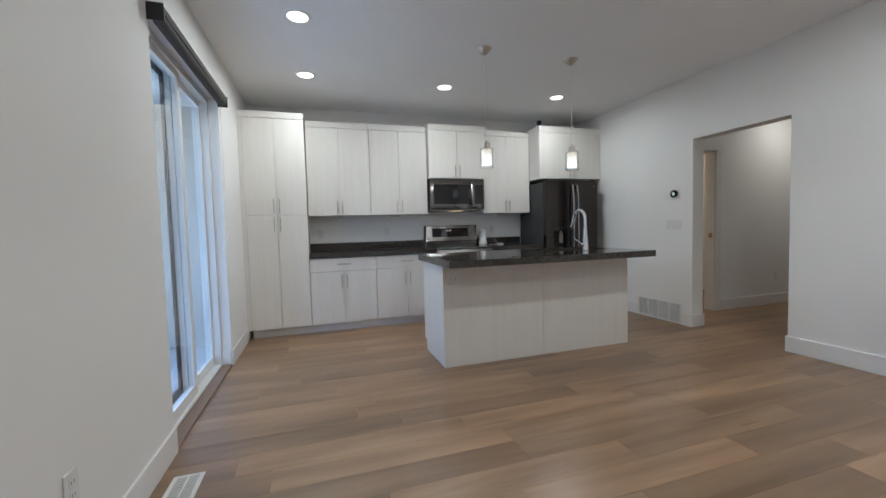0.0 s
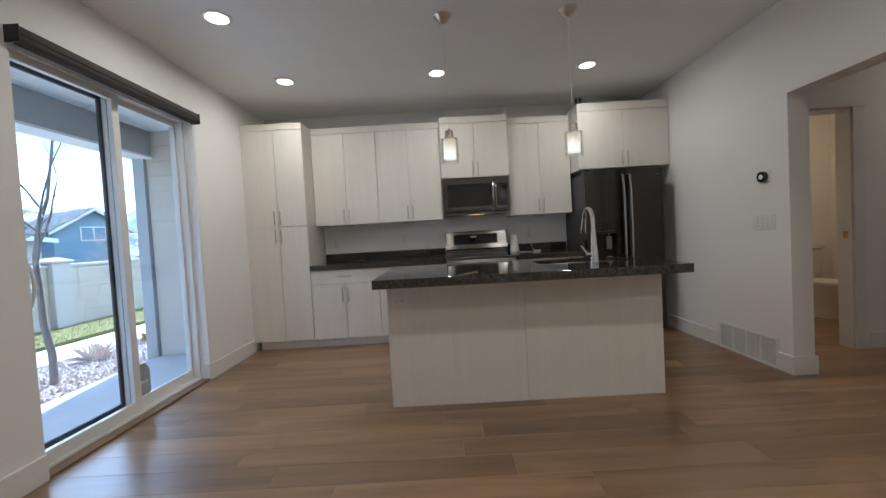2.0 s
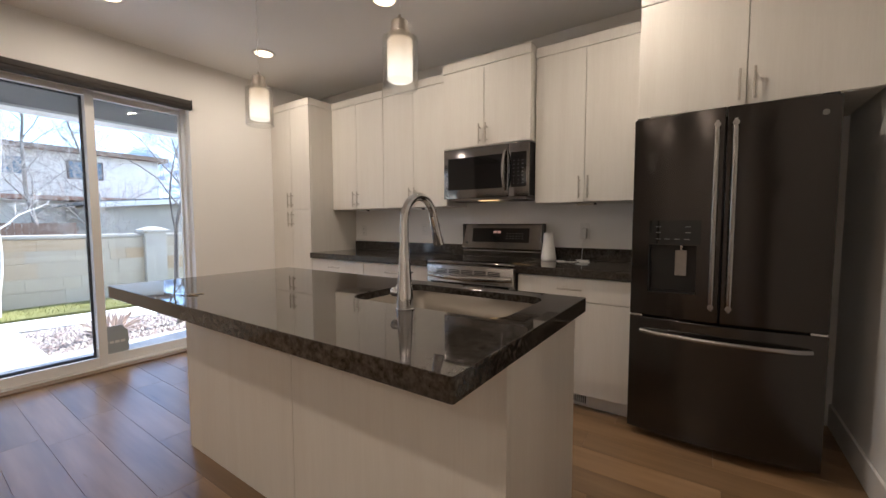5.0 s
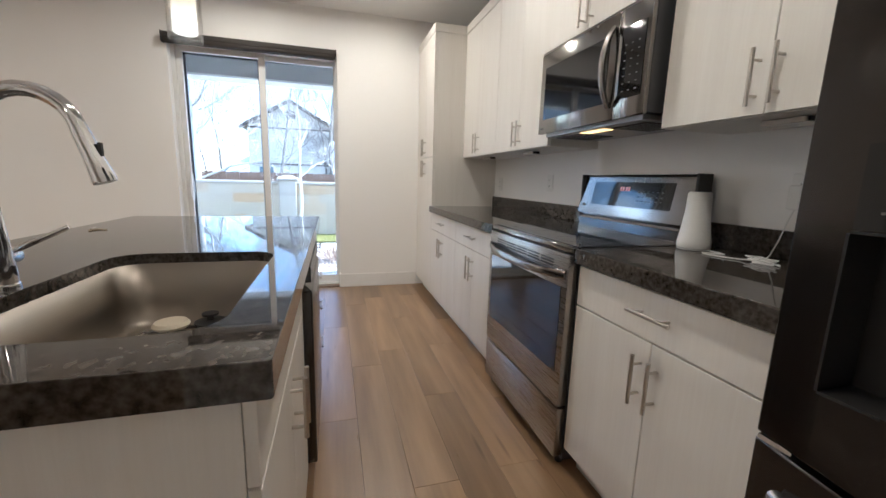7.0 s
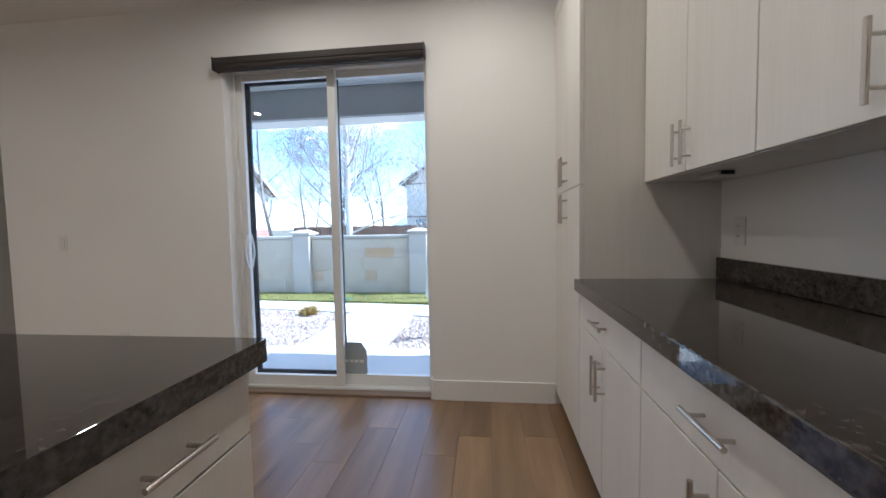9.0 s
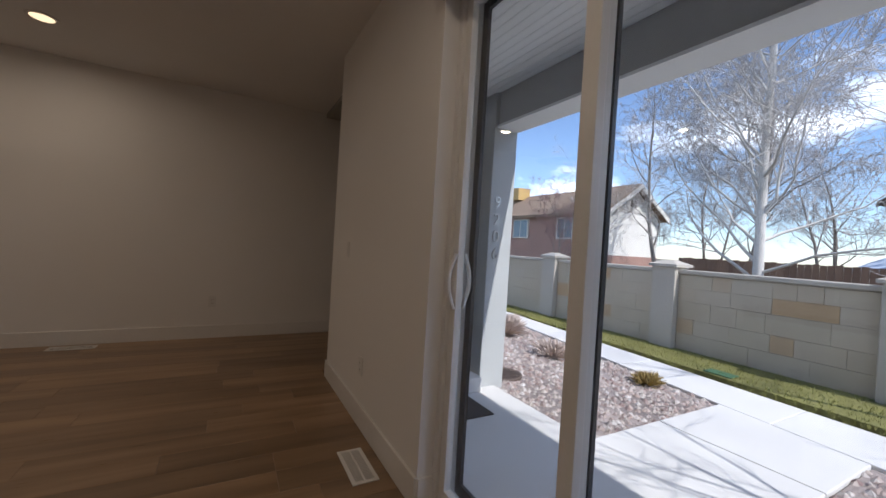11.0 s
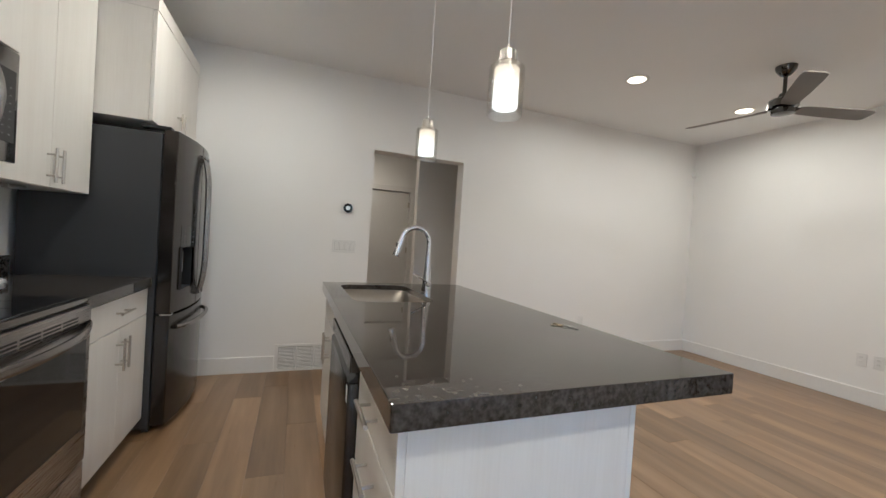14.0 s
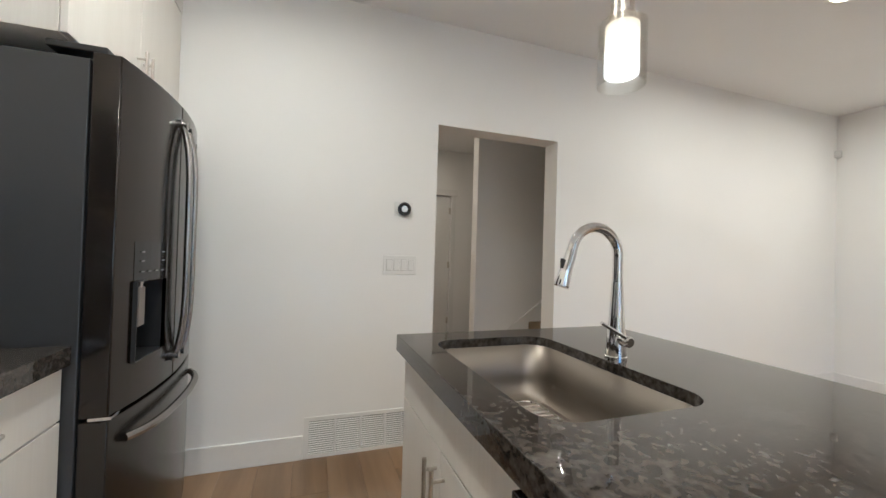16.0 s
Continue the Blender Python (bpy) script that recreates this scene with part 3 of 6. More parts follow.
def faucet():
    fx, fy = 3.19, -2.135
    f = thing("faucet", "chrome gooseneck pull-down kitchen faucet on the island", "faucet", (fx, fy, 0.915))
    part("base", lathe([(0.031, 0.9155), (0.031, 0.921), (0.029, 0.923), (0.0275, 0.96), (0.0205, 1.05), (0.0158, 1.14)], (fx, fy, 0), 28), CHROME, f, smooth=True)
    R = 0.083
    pts = [(fx, fy, 1.14), (fx, fy, 1.19)]
    for k in range(13):
        a = math.pi - math.pi * 0.94 * k / 12
        pts.append((fx, fy + R + R * math.cos(a), 1.215 + R * math.sin(a)))
    part("neck", tube(pts, 0.0145, 16), CHROME, f, smooth=True)
    p, q = Vector(pts[-1]), Vector(pts[-2])
    d = (p - q).normalized()
    part("spray_head", tube([p, p + d * 0.012, p + d * 0.06, p + d * 0.105, p + d * 0.11], [0.015, 0.0158, 0.0172, 0.0215, 0.0205], 18), CHROME, f, "chrome spray head with a black button", smooth=True)
    c = p + d * 0.05 + Vector((0, 0.0165, 0.004))
    part("button", B((c.x - 0.007, c.x + 0.007, c.y - 0.003, c.y + 0.003, c.z - 0.018, c.z + 0.018), bev=0.0025), BLACKPLASTIC, f)
    part("lever_hub", lathe([(0.012, -0.056), (0.0165, -0.05), (0.0165, 0.0)], (fx, fy, 0.972), 20, "x"), CHROME, f, smooth=True)
    part("lever", tube([(fx - 0.044, fy + 0.002, 0.978), (fx - 0.046, fy + 0.02, 0.99), (fx - 0.05, fy + 0.10, 1.03)], [0.006, 0.0065, 0.005], 10), CHROME, f, smooth=True)


faucet()


def island():
    bx0, bx1, by0, by1 = 1.732, 3.606, -2.222, -1.62
    t = thing("island_back_panel", "pale wood-grain panels closing the island towards the room", "panel", (2.67, by0, 0))
    xm = 2.668
    part("panel", B((bx0, xm - 0.0012, by0, by0 + 0.019, 0.001, 0.858), bev=0.001, seg=1), LAM, t)
    part("panel", B((xm + 0.0012, bx1, by0, by0 + 0.019, 0.001, 0.858), bev=0.001, seg=1), LAM, t)
    for nm, x, lab in (("island_end_panel", bx0, "pale end panel of the island facing the patio door"), ("island_end_panel", bx1 - 0.019, "pale end panel of the island facing the hall")):
        single(nm, B((x, x + 0.019, by0 + 0.02, -1.665, 0.001, 0.858), (x, x + 0.019, -1.665, by1 + 0.0, 0.1, 0.858)), LAM, lab, "panel")
    yb = -1.62
    yf = -1.60

    def carcass(c, x0, x1):
        part("body", B((x0, x1, by0 + 0.021, yb, 0.1, 0.64), (x0, x1, by0 + 0.021, -2.11, 0.64, 0.857), (x0, x1, -1.645, yb, 0.64, 0.857)), LAM, c)
        part("toe_kick", B((x0, x1, -1.70, -1.68, 0, 0.1)), LAM, c)
    c = thing("drawer_cabinet", "pale island cabinet with a stack of four drawers", "cabinet", (1.96, -1.8, 0))
    x0, x1 = bx0 - 0.002, 2.200
    part("body", B((bx0 + 0.02, x1, by0 + 0.021, yb, 0.1, 0.857)), LAM, c)
    part("toe_kick", B((bx0 + 0.02, x1, -1.70, -1.68, 0, 0.1)), LAM, c)
    for z0, z1 in ((0.705, 0.855), (0.535, 0.703), (0.365, 0.533), (0.10, 0.363)):
        dr = front(c, "drawer", x0, x1, z0, z1, yf, 1)
        handle(dr, (x0 + x1) / 2, yf, (z0 + z1) / 2, False, 1)
    s = thing("sink_cabinet", "pale island cabinet with two doors under the sink", "cabinet", (3.16, -1.8, 0))
    carcass(s, 2.814, bx1 - 0.02)
    front(s, "false_front", 2.812, bx1, 0.705, 0.855, yf, 1)
    pair(s, 2.812, bx1, 0.1, 0.703, yf, 0.60, 1)
    w = thing("dishwasher", "black stainless steel built-in dishwasher", "dishwasher", (2.5, -1.8, 0))
    d0, d1 = 2.206, 2.806
    part("tub", B((d0, d1, by0 + 0.03, -1.63, 0.09, 0.85)), BLACKPLASTIC, w)
    part("toe_plate", B((d0, d1, -1.70, -1.67, 0.0, 0.1)), BLACKPLASTIC, w)
    door = part("door", B((d0 + 0.003, d1 - 0.003, -1.618, -1.568, 0.11, 0.765), bev=0.006, seg=3), BLACKSTEEL, w, smooth=True)
    bm = bmesh.new()
    vs = [(-1.618, 0.766), (-1.568, 0.766), (-1.598, 0.795), (-1.598, 0.805), (-1.618, 0.805)]
    rr = [[bm.verts.new((x, y, z)) for y, z in vs] for x in (d0 + 0.003, d1 - 0.003)]
    for k in range(len(vs)):
        bm.faces.new((rr[0][k], rr[0][(k + 1) % 5], rr[1][(k + 1) % 5], rr[1][k]))
    bm.faces.new(rr[0]), bm.faces.new(rr[1][::-1])
    part("pocket_grip", bm, BLACKSTEEL, door)
    cp = part("control_strip", B((d0 + 0.003, d1 - 0.003, -1.618, -1.570, 0.796, 0.848), bev=0.003), BLACKSTEEL, w)
    part("badge", lathe([(0.010, -1.5698), (0.010, -1.5690)], (d1 - 0.06, 0, 0.82), 20, "y"), GREYPRINT, cp, "round grey badge")
    part("badge_bar", B((d1 - 0.10, d1 - 0.078, -1.5698, -1.569, 0.815, 0.825)), GREYPRINT, cp)
    part("label_sticker", B((d0 + 0.015, d0 + 0.04, -1.568, -1.5672, 0.70, 0.75)), WHITEPLASTIC, door, "small white warranty sticker")


island()

# ---- appliances ----
FX0, FX1 = 3.668, 4.487


def bulge(x):
    u = (x - (FX0 + FX1) / 2) / ((FX1 - FX0) / 2)
    return -(0.728 + 0.046 * (1 - u * u))


def curved_front(x0, x1, z0, z1, back, hole=None, n=9):
    """A door with a bowed face; hole is an opening (x0, x1, z0, z1) in it."""
    bm = bmesh.new()
    xs = sorted({round(x0 + (x1 - x0) * k / n, 5) for k in range(n + 1)} | ({hole[0], hole[1]} if hole else set()))
    zs = sorted({z0, z1} | ({hole[2], hole[3]} if hole else set()))
    e = 0.004
    f = {(x, z): bm.verts.new((x, bulge(x), z)) for x in xs for z in zs}
    for a, b in zip(xs, xs[1:]):
        for c, d in zip(zs, zs[1:]):
            if hole and hole[0] <= a < hole[1] and hole[2] <= c < hole[3]:
                continue
            bm.faces.new((f[a, c], f[b, c], f[b, d], f[a, d]))
    bk = {(x, z): bm.verts.new((x, back, z)) for x in (x0, x1) for z in (z0, z1)}
    for z in (z0, z1):
        bm.faces.new([f[x, z] for x in xs] + [bk[x1, z], bk[x0, z]])
    for x in (x0, x1):
        bm.faces.new([f[x, z] for z in zs] + [bk[x, z1], bk[x, z0]])
    bm.faces.new((bk[x0, z0], bk[x1, z0], bk[x1, z1], bk[x0, z1]))
    return bm


def bevelled(ob, width=0.004, angle=50, seg=2):
    md = ob.modifiers.new("edge", "BEVEL")
    md.width, md.segments, md.limit_method, md.angle_limit = width, seg, "ANGLE", radians(angle)
    return ob


def refrigerator():
    r = thing("refrigerator", "black stainless French-door refrigerator with water dispenser", "refrigerator", (4.08, -0.38, 0))
    part("body", B((FX0 + 0.004, FX1 - 0.004, -0.650, -0.03, 0.03, 1.745), bev=0.004), APPL_SIDE, r, "dark grey cabinet sides")
    part("grille", B((FX0 + 0.03, FX1 - 0.03, -0.645, -0.61, 0.0, 0.03)), BLACKPLASTIC, r)
    xm = 4.077
    hole = (3.760, 3.975, 0.835, 1.088)
    ld = bevelled(part("door", curved_front(FX0, xm - 0.003, 0.70, 1.765, -0.657, hole), BLACKSTEEL_V, r, smooth=True))
    hx0, hx1, hz0, hz1 = hole
    bk = -0.670
    yf = bulge((hx0 + hx1) / 2) + 0.004
    part("dispenser_recess", B((hx0 - 0.004, hx0, bk, yf, hz0, hz1), (hx1, hx1 + 0.004, bk, yf, hz0, hz1), (hx0, hx1, bk, yf, hz0 - 0.004, hz0), (hx0, hx1, bk, yf, hz1, hz1 + 0.004), (hx0, hx1, bk - 0.006, bk, hz0, hz1)), BLACKPLASTIC, ld)
    part("dispenser_paddle", B((hx0 + 0.118, hx0 + 0.172, -0.722, -0.710, 0.925, 1.06), bev=0.003), plain("paddle_grey", (0.34, 0.31, 0.28), 0.4, vary=0.04), ld, "grey dispenser paddle")
    part("nozzle", lathe([(0.008, 1.06), (0.012, 1.087)], (hx0 + 0.145, -0.714, 0), 12), CHROME, ld, smooth=True)
    bm = bmesh.new()
    xs = [hx0 - 0.004 + (hx1 - hx0 + 0.02) * k / 5 for k in range(6)]
    for a, b in zip(xs, xs[1:]):
        vs = [bm.verts.new((x, bulge(x) - 0.0012, z)) for x, z in ((a, 1.094), (b, 1.094), (b, 1.218), (a, 1.218))]
        bm.faces.new(vs)
    cp = part("control_panel", bm, BLACKGLASS, ld, "glossy touch control panel")
    for k, (px, pz) in enumerate(((3.80, 1.185), (3.80, 1.155), (3.80, 1.12), (3.842, 1.12), (3.888, 1.12), (3.93, 1.12), (3.935, 1.155), (3.935, 1.185))):
        part("touch_mark", B((px - 0.012, px + 0.012, bulge(px) - 0.003, bulge(px) - 0.0018, pz - 0.002, pz + 0.002)), GREYPRINT, cp)
    rd = bevelled(part("door", curved_front(xm + 0.003, FX1, 0.70, 1.765, -0.657), BLACKSTEEL_V, r, smooth=True))
    part("badge", lathe([(0.013, bulge(4.43) - 0.002), (0.013, bulge(4.43) + 0.002)], (4.43, 0, 1.69), 18, "y"), GREYPRINT, rd, "small round grey badge", smooth=True)
    dr = bevelled(part("freezer_drawer", curved_front(FX0, FX1, 0.045, 0.688, -0.657, n=14), BLACKSTEEL, r, smooth=True))
    for d, hx in ((ld, xm - 0.036), (rd, xm + 0.036)):
        pts, rad = [], []
        for k in range(17):
            u = k / 16
            out = 0.036 * (1 - abs(2 * u - 1) ** 5) + 0.008
            pts.append((hx, bulge(hx) - out, 0.765 + 0.935 * u))
            rad.append(0.0125 if 0 < k < 16 else 0.010)
        part("handle", tube(pts, rad, 10), HANDLESTEEL, d, "long curved steel handle", smooth=True)
        for z in (0.785, 1.68):
            part("handle_mount", lathe([(0.014, -0.03), (0.012, 0.004)], (hx, bulge(hx), z), 14, "y"), HANDLESTEEL, d, smooth=True)
    pts = []
    for k in range(15):
        u = k / 14
        x = FX0 + 0.06 + (FX1 - FX0 - 0.12) * u
        pts.append((x, bulge(x) - 0.008 - 0.034 * (1 - abs(2 * u - 1) ** 6), 0.612))
    part("handle", tube(pts, 0.0135, 10), brushed("handle_bar_steel", (0.36, 0.345, 0.335), 0.24, "x"), dr, "long horizontal steel handle", smooth=True)
    for x in (FX0 + 0.035, FX1 - 0.035):
        part("hinge_cover", B((x - 0.03, x + 0.03, -0.69, -0.545, 1.7655, 1.785), bev=0.004), BLACKPLASTIC, r)
        part("middle_hinge", B((x - 0.028, x + 0.028, -0.733, -0.677, 0.6895, 0.6985)), CHROME, r, "bright hinge bracket")


refrigerator()

RX0, RX1 = 2.1675, 2.9225


def bowed(x0, x1, y, z, out, r, n=14, p=4):
    pts = []
    for k in range(n + 1):
        u = k / n
        pts.append((x0 + (x1 - x0) * u, y - out * (1 - abs(2 * u - 1) ** p) - 0.002, z))
    return tube(pts, r, 10)


def band(x0, x1, y, z, out, h=0.017, t=0.009, n=20):
    """A flat bar bowed outwards, its ends lying on the face at y."""
    bm = bmesh.new()
    rings = []
    for k in range(n + 1):
        u = k / n
        o = out * (1 - abs(2 * u - 1) ** 2.4)
        x, lift = x0 + (x1 - x0) * u, 0.010 * abs(2 * u - 1) ** 2
        prof = ((0.002, -h), (-t * 0.5, -h * 0.92), (-t, -h * 0.5), (-t, h * 0.5), (-t * 0.5, h * 0.92), (0.002, h))
        rings.append([bm.verts.new((x, y - o + a, z + lift + b)) for a, b in prof])
    m = len(rings[0])
    for a, b in zip(rings, rings[1:]):
        for k in range(m):
            bm.faces.new((a[k], a[(k + 1) % m], b[(k + 1) % m], b[k]))
    bm.faces.new(rings[0]), bm.faces.new(rings[-1][::-1])
    return bm


def stove():
    r = thing("range", "black stainless electric range with a glass cooktop", "stove", (2.545, -0.33, 0))
    part("body", B((RX0 + 0.002, RX1 - 0.002, -0.612, -0.03, 0.03, 0.90)), APPL_SIDE, r)
    for x in (RX0 + 0.04, RX1 - 0.04):
        for y in (-0.60, -0.10):
            part("foot", lathe([(0.016, 0), (0.016, 0.03)], (x, y, 0), 12), BLACKPLASTIC, r)
    top = part("cooktop", B((RX0, RX1, -0.618, -0.10, 0.903, 0.919), bev=0.003), BLACKGLASS, r, "black ceramic glass cooktop")
    part("front_trim", B((RX0, RX1, -0.646, -0.619, 0.893, 0.918), bev=0.006, seg=3), GREYSTEEL, top, "steel front trim", smooth=True)
    ring = plain("burner_print", (0.05, 0.05, 0.052), 0.12, vary=0.02)
    for bx, by, br in ((2.36, -0.50, 0.105), (2.73, -0.50, 0.085), (2.36, -0.24, 0.08), (2.73, -0.24, 0.10)):
        bm = bmesh.new()
        a = [[bm.verts.new((bx + q * math.cos(2 * math.pi * k / 40), by + q * math.sin(2 * math.pi * k / 40), 0.9194)) for k in range(40)] for q in (br, br - 0.003)]
        for k in range(40):
            bm.faces.new((a[0][k], a[0][(k + 1) % 40], a[1][(k + 1) % 40], a[1][k]))
        part("burner_ring", bm, ring, top)
    # slanted back panel
    bm = bmesh.new()
    prof = [(-0.100, 0.919), (-0.104, 0.965), (-0.093, 0.985), (-0.112, 0.992), (-0.078, 1.190), (-0.066, 1.202), (-0.03, 1.202), (-0.03, 0.919)]
    rr = [[bm.verts.new((x, y, z)) for y, z in prof] for x in (RX0, RX1)]
    m = len(prof)
    for k in range(m):
        bm.faces.new((rr[0][k], rr[0][(k + 1) % m], rr[1][(k + 1) % m], rr[1][k]))
    bm.faces.new(rr[0]), bm.faces.new(rr[1][::-1])
    bg = part("backguard", bm, GREYSTEEL, r, "slanted steel control panel")
    for x in (RX0 - 0.0004, RX1 - 0.012):
        part("end_cap", B((x, x + 0.0124, -0.102, -0.029, 0.93, 1.204), bev=0.003), BLACKPLASTIC, bg)

    def on_panel(x, z, lift):
        return Vector((x, -0.112 + 0.034 * (z - 0.992) / 0.198 - lift, z))

    def patch(x0, x1, z0, z1, lift):
        b2 = bmesh.new()
        f = [b2.verts.new(on_panel(x, z, lift)) for x, z in ((x0, z0), (x1, z0), (x1, z1), (x0, z1))]
        k = [b2.verts.new(on_panel(x, z, lift - 0.003)) for x, z in ((x0, z0), (x1, z0), (x1, z1), (x0, z1))]
        b2.faces.new(f), b2.faces.new(k[::-1])
        for i in range(4):
            b2.faces.new((f[i], f[(i + 1) % 4], k[(i + 1) % 4], k[i]))
        return b2
    disp = part("display_glass", patch(RX0 + 0.10, RX1 - 0.12, 1.045, 1.165, 0.0015), BLACKGLASS, bg, "black glass touch display")
    for k, x in enumerate((2.475, 2.492, 2.514, 2.531)):
        part("digit", patch(x, x + 0.011, 1.122, 1.142, 0.003), RED, disp, "red lit digit")
    for row, z in enumerate((1.075, 1.095, 1.118)):
        for x in [2.60 + 0.028 * k for k in range(6)]:
            part("key_mark", patch(x, x + 0.011, z, z + 0.005, 0.0028), GREYPRINT, disp)
    part("badge", patch(RX0 + 0.03, RX0 + 0.055, 1.03, 1.045, 0.002), GREYPRINT, bg)
    d0, d1, z0, z1 = RX0 + 0.004, RX1 - 0.004, 0.272, 0.888
    door = part("oven_door", B((d0, d1, -0.655, -0.613, z0, z1), bev=0.005, seg=2), RANGESTEEL, r, smooth=True)
    part("oven_window", B((d0 + 0.036, d1 - 0.036, -0.6575, -0.6555, 0.408, 0.758), bev=0.0005, seg=1), BLACKGLASS, door, "dark oven window")
    for k in range(5):
        x = d0 + 0.095 + k * 0.113
        for z in (0.826, 0.838, 0.850):
            part("vent_slot", B((x, x + 0.098, -0.6562, -0.6548, z, z + 0.0065)), BLACKPLASTIC, door)
    part("handle", band(d0 + 0.012, d1 - 0.012, -0.656, 0.800, 0.054), brushed("oven_handle_steel", (0.33, 0.315, 0.305), 0.22, "x"), door, "bowed steel handle", smooth=True)
    part("drawer", B((d0, d1, -0.652, -0.613, 0.05, 0.262), bev=0.005), RANGESTEEL, r, smooth=True)


stove()


def microwave():
    x0, x1, z0, z1 = 2.168, 2.9215, 1.404, 1.812
    m = thing("microwave", "over-the-range black stainless microwave with its light on", "microwave", (2.545, -0.2, z0))
    part("body", B((x0 + 0.003, x1 - 0.003, -0.385, -0.004, z0 + 0.012, z1), bev=0.003), APPL_SIDE, m)
    xd = x1 - 0.165
    door = part("door", B((x0, xd - 0.001, -0.407, -0.386, z0 + 0.004, z1 - 0.002), bev=0.005), GREYSTEEL, m, smooth=True)
    part("window", B((x0 + 0.045, xd - 0.05, -0.409, -0.4072, z0 + 0.075, z1 - 0.075), bev=0.0006, seg=1), BLACKGLASS, door, "dark window")
    cp = part("control_panel", B((xd + 0.001, x1, -0.407, -0.386, z0 + 0.004, z1 - 0.002), bev=0.005), GREYSTEEL, m, smooth=True)
    gl = part("key_glass", B((xd + 0.022, x1 - 0.02, -0.409, -0.4072, z0 + 0.075, z1 - 0.075), bev=0.0006, seg=1), BLACKGLASS, cp)
    for row in range(7):
        for col in range(3):
            kx, kz = xd + 0.042 + col * 0.035, z0 + 0.10 + row * 0.028
            part("key_mark", B((kx, kx + 0.010, -0.4096, -0.4091, kz, kz + 0.0035)), GREYPRINT, gl)
    pts = [(xd - 0.022, -0.408 - 0.046 * math.sin(math.pi * k / 14) ** 0.7 - 0.003, z0 + 0.055 + 0.30 * k / 14) for k in range(15)]
    part("handle", tube(pts, [0.010 + 0.004 * math.sin(math.pi * k / 14) for k in range(15)], 10), HANDLESTEEL, door, "bowed steel handle", smooth=True)
    part("badge", B((x0 + 0.025, x0 + 0.05, -0.4078, -0.4068, z0 + 0.025, z0 + 0.035)), GREYPRINT, door)
    base = part("underside", B((x0 + 0.03, x1 - 0.03, -0.375, -0.04, z0 - 0.012, z0 + 0.0118), bev=0.004), plain("underside_steel", (0.30, 0.29, 0.28), 0.35, metal=0.8), m)
    for a, b in ((x0 + 0.06, x0 + 0.26), (x1 - 0.26, x1 - 0.06)):
        fl = part("grease_filter", B((a, b, -0.33, -0.13, z0 - 0.015, z0 - 0.0122)), DARKVENT, base)
        for k in range(9):
            y = -0.322 + k * 0.0225
            part("filter_bar", B((a, b, y, y + 0.006, z0 - 0.0175, z0 - 0.0152)), GREYSTEEL, fl)
    part("task_light", B((2.46, 2.63, -0.345, -0.29, z0 - 0.0145, z0 - 0.0122)), glow("task_lens", (1.0, 0.56, 0.20), 0.42), base, "lit warm task lamp lens")


microwave()


# ---- lamps ----
def downlight(x, y):
    d = thing("recessed_light", "round recessed ceiling light, lit, with white trim", "ceiling light", (x, y, CEIL), "recessed ceiling lights")
    bm = lathe([(0.098, CEIL - 0.0005), (0.098, CEIL - 0.004), (0.092, CEIL - 0.0075), (0.074, CEIL - 0.0075), (0.072, CEIL - 0.003)], (x, y, 0), 36)
    part("trim_ring", bm, TRIM, d, smooth=True)
    part("lens", lathe([(0.070, CEIL - 0.0030), (0.070, CEIL - 0.0078), (0.05, CEIL - 0.0088)], (x, y, 0), 32), LAMPFACE, d, "glowing lens", smooth=True)


for lx, ly in DOWNLIGHTS:
    downlight(lx, ly)


def pendant(x, y):
    p = thing("pendant_light", "lit pendant with frosted inner and clear outer glass cylinder", "pendant light", (x, y, 1.678), "island pendants")
    part("canopy", lathe([(0.012, CEIL - 0.052), (0.022, CEIL - 0.048), (0.062, CEIL - 0.006), (0.064, CEIL - 0.0005)], (x, y, 0), 32), NICKEL, p, smooth=True)
    part("cord", tube([(x, y, 1.92), (x, y, CEIL - 0.05)], 0.0022, 6), WHITEPLASTIC, p, "thin clear cord")
    part("cap", lathe([(0.030, 1.848), (0.030, 1.868), (0.033, 1.869), (0.033, 1.878), (0.030, 1.879), (0.030, 1.905), (0.022, 1.912), (0.006, 1.916), (0.005, 1.93)], (x, y, 0), 28), NICKEL, p, smooth=True)
    part("inner_shade", lathe([(0.040, 1.706), (0.044, 1.709), (0.044, 1.842), (0.040, 1.846)], (x, y, 0), 32), PENDANTGLOW, p, "glowing frosted glass cylinder", smooth=True)
    bm = bmesh.new()
    n, prof = 40, [(0.020, 1.853), (0.058, 1.853), (0.062, 1.849), (0.062, 1.682), (0.0605, 1.678), (0.0580, 1.682), (0.0580, 1.849), (0.020, 1.849)]
    rings = [[bm.verts.new((x + r * math.cos(2 * math.pi * k / n), y + r * math.sin(2 * math.pi * k / n), z)) for k in range(n)] for r, z in prof]
    for a, b in zip(rings, rings[1:]):
        for k in range(n):
            bm.faces.new((a[k], a[(k + 1) % n], b[(k + 1) % n], b[k]))
    g = part("outer_glass", bm, CLEAR, p, "clear glass cylinder", smooth=True)
    g.visible_shadow = False


for px in (2.222, 3.11):
    pendant(px, -2.055)


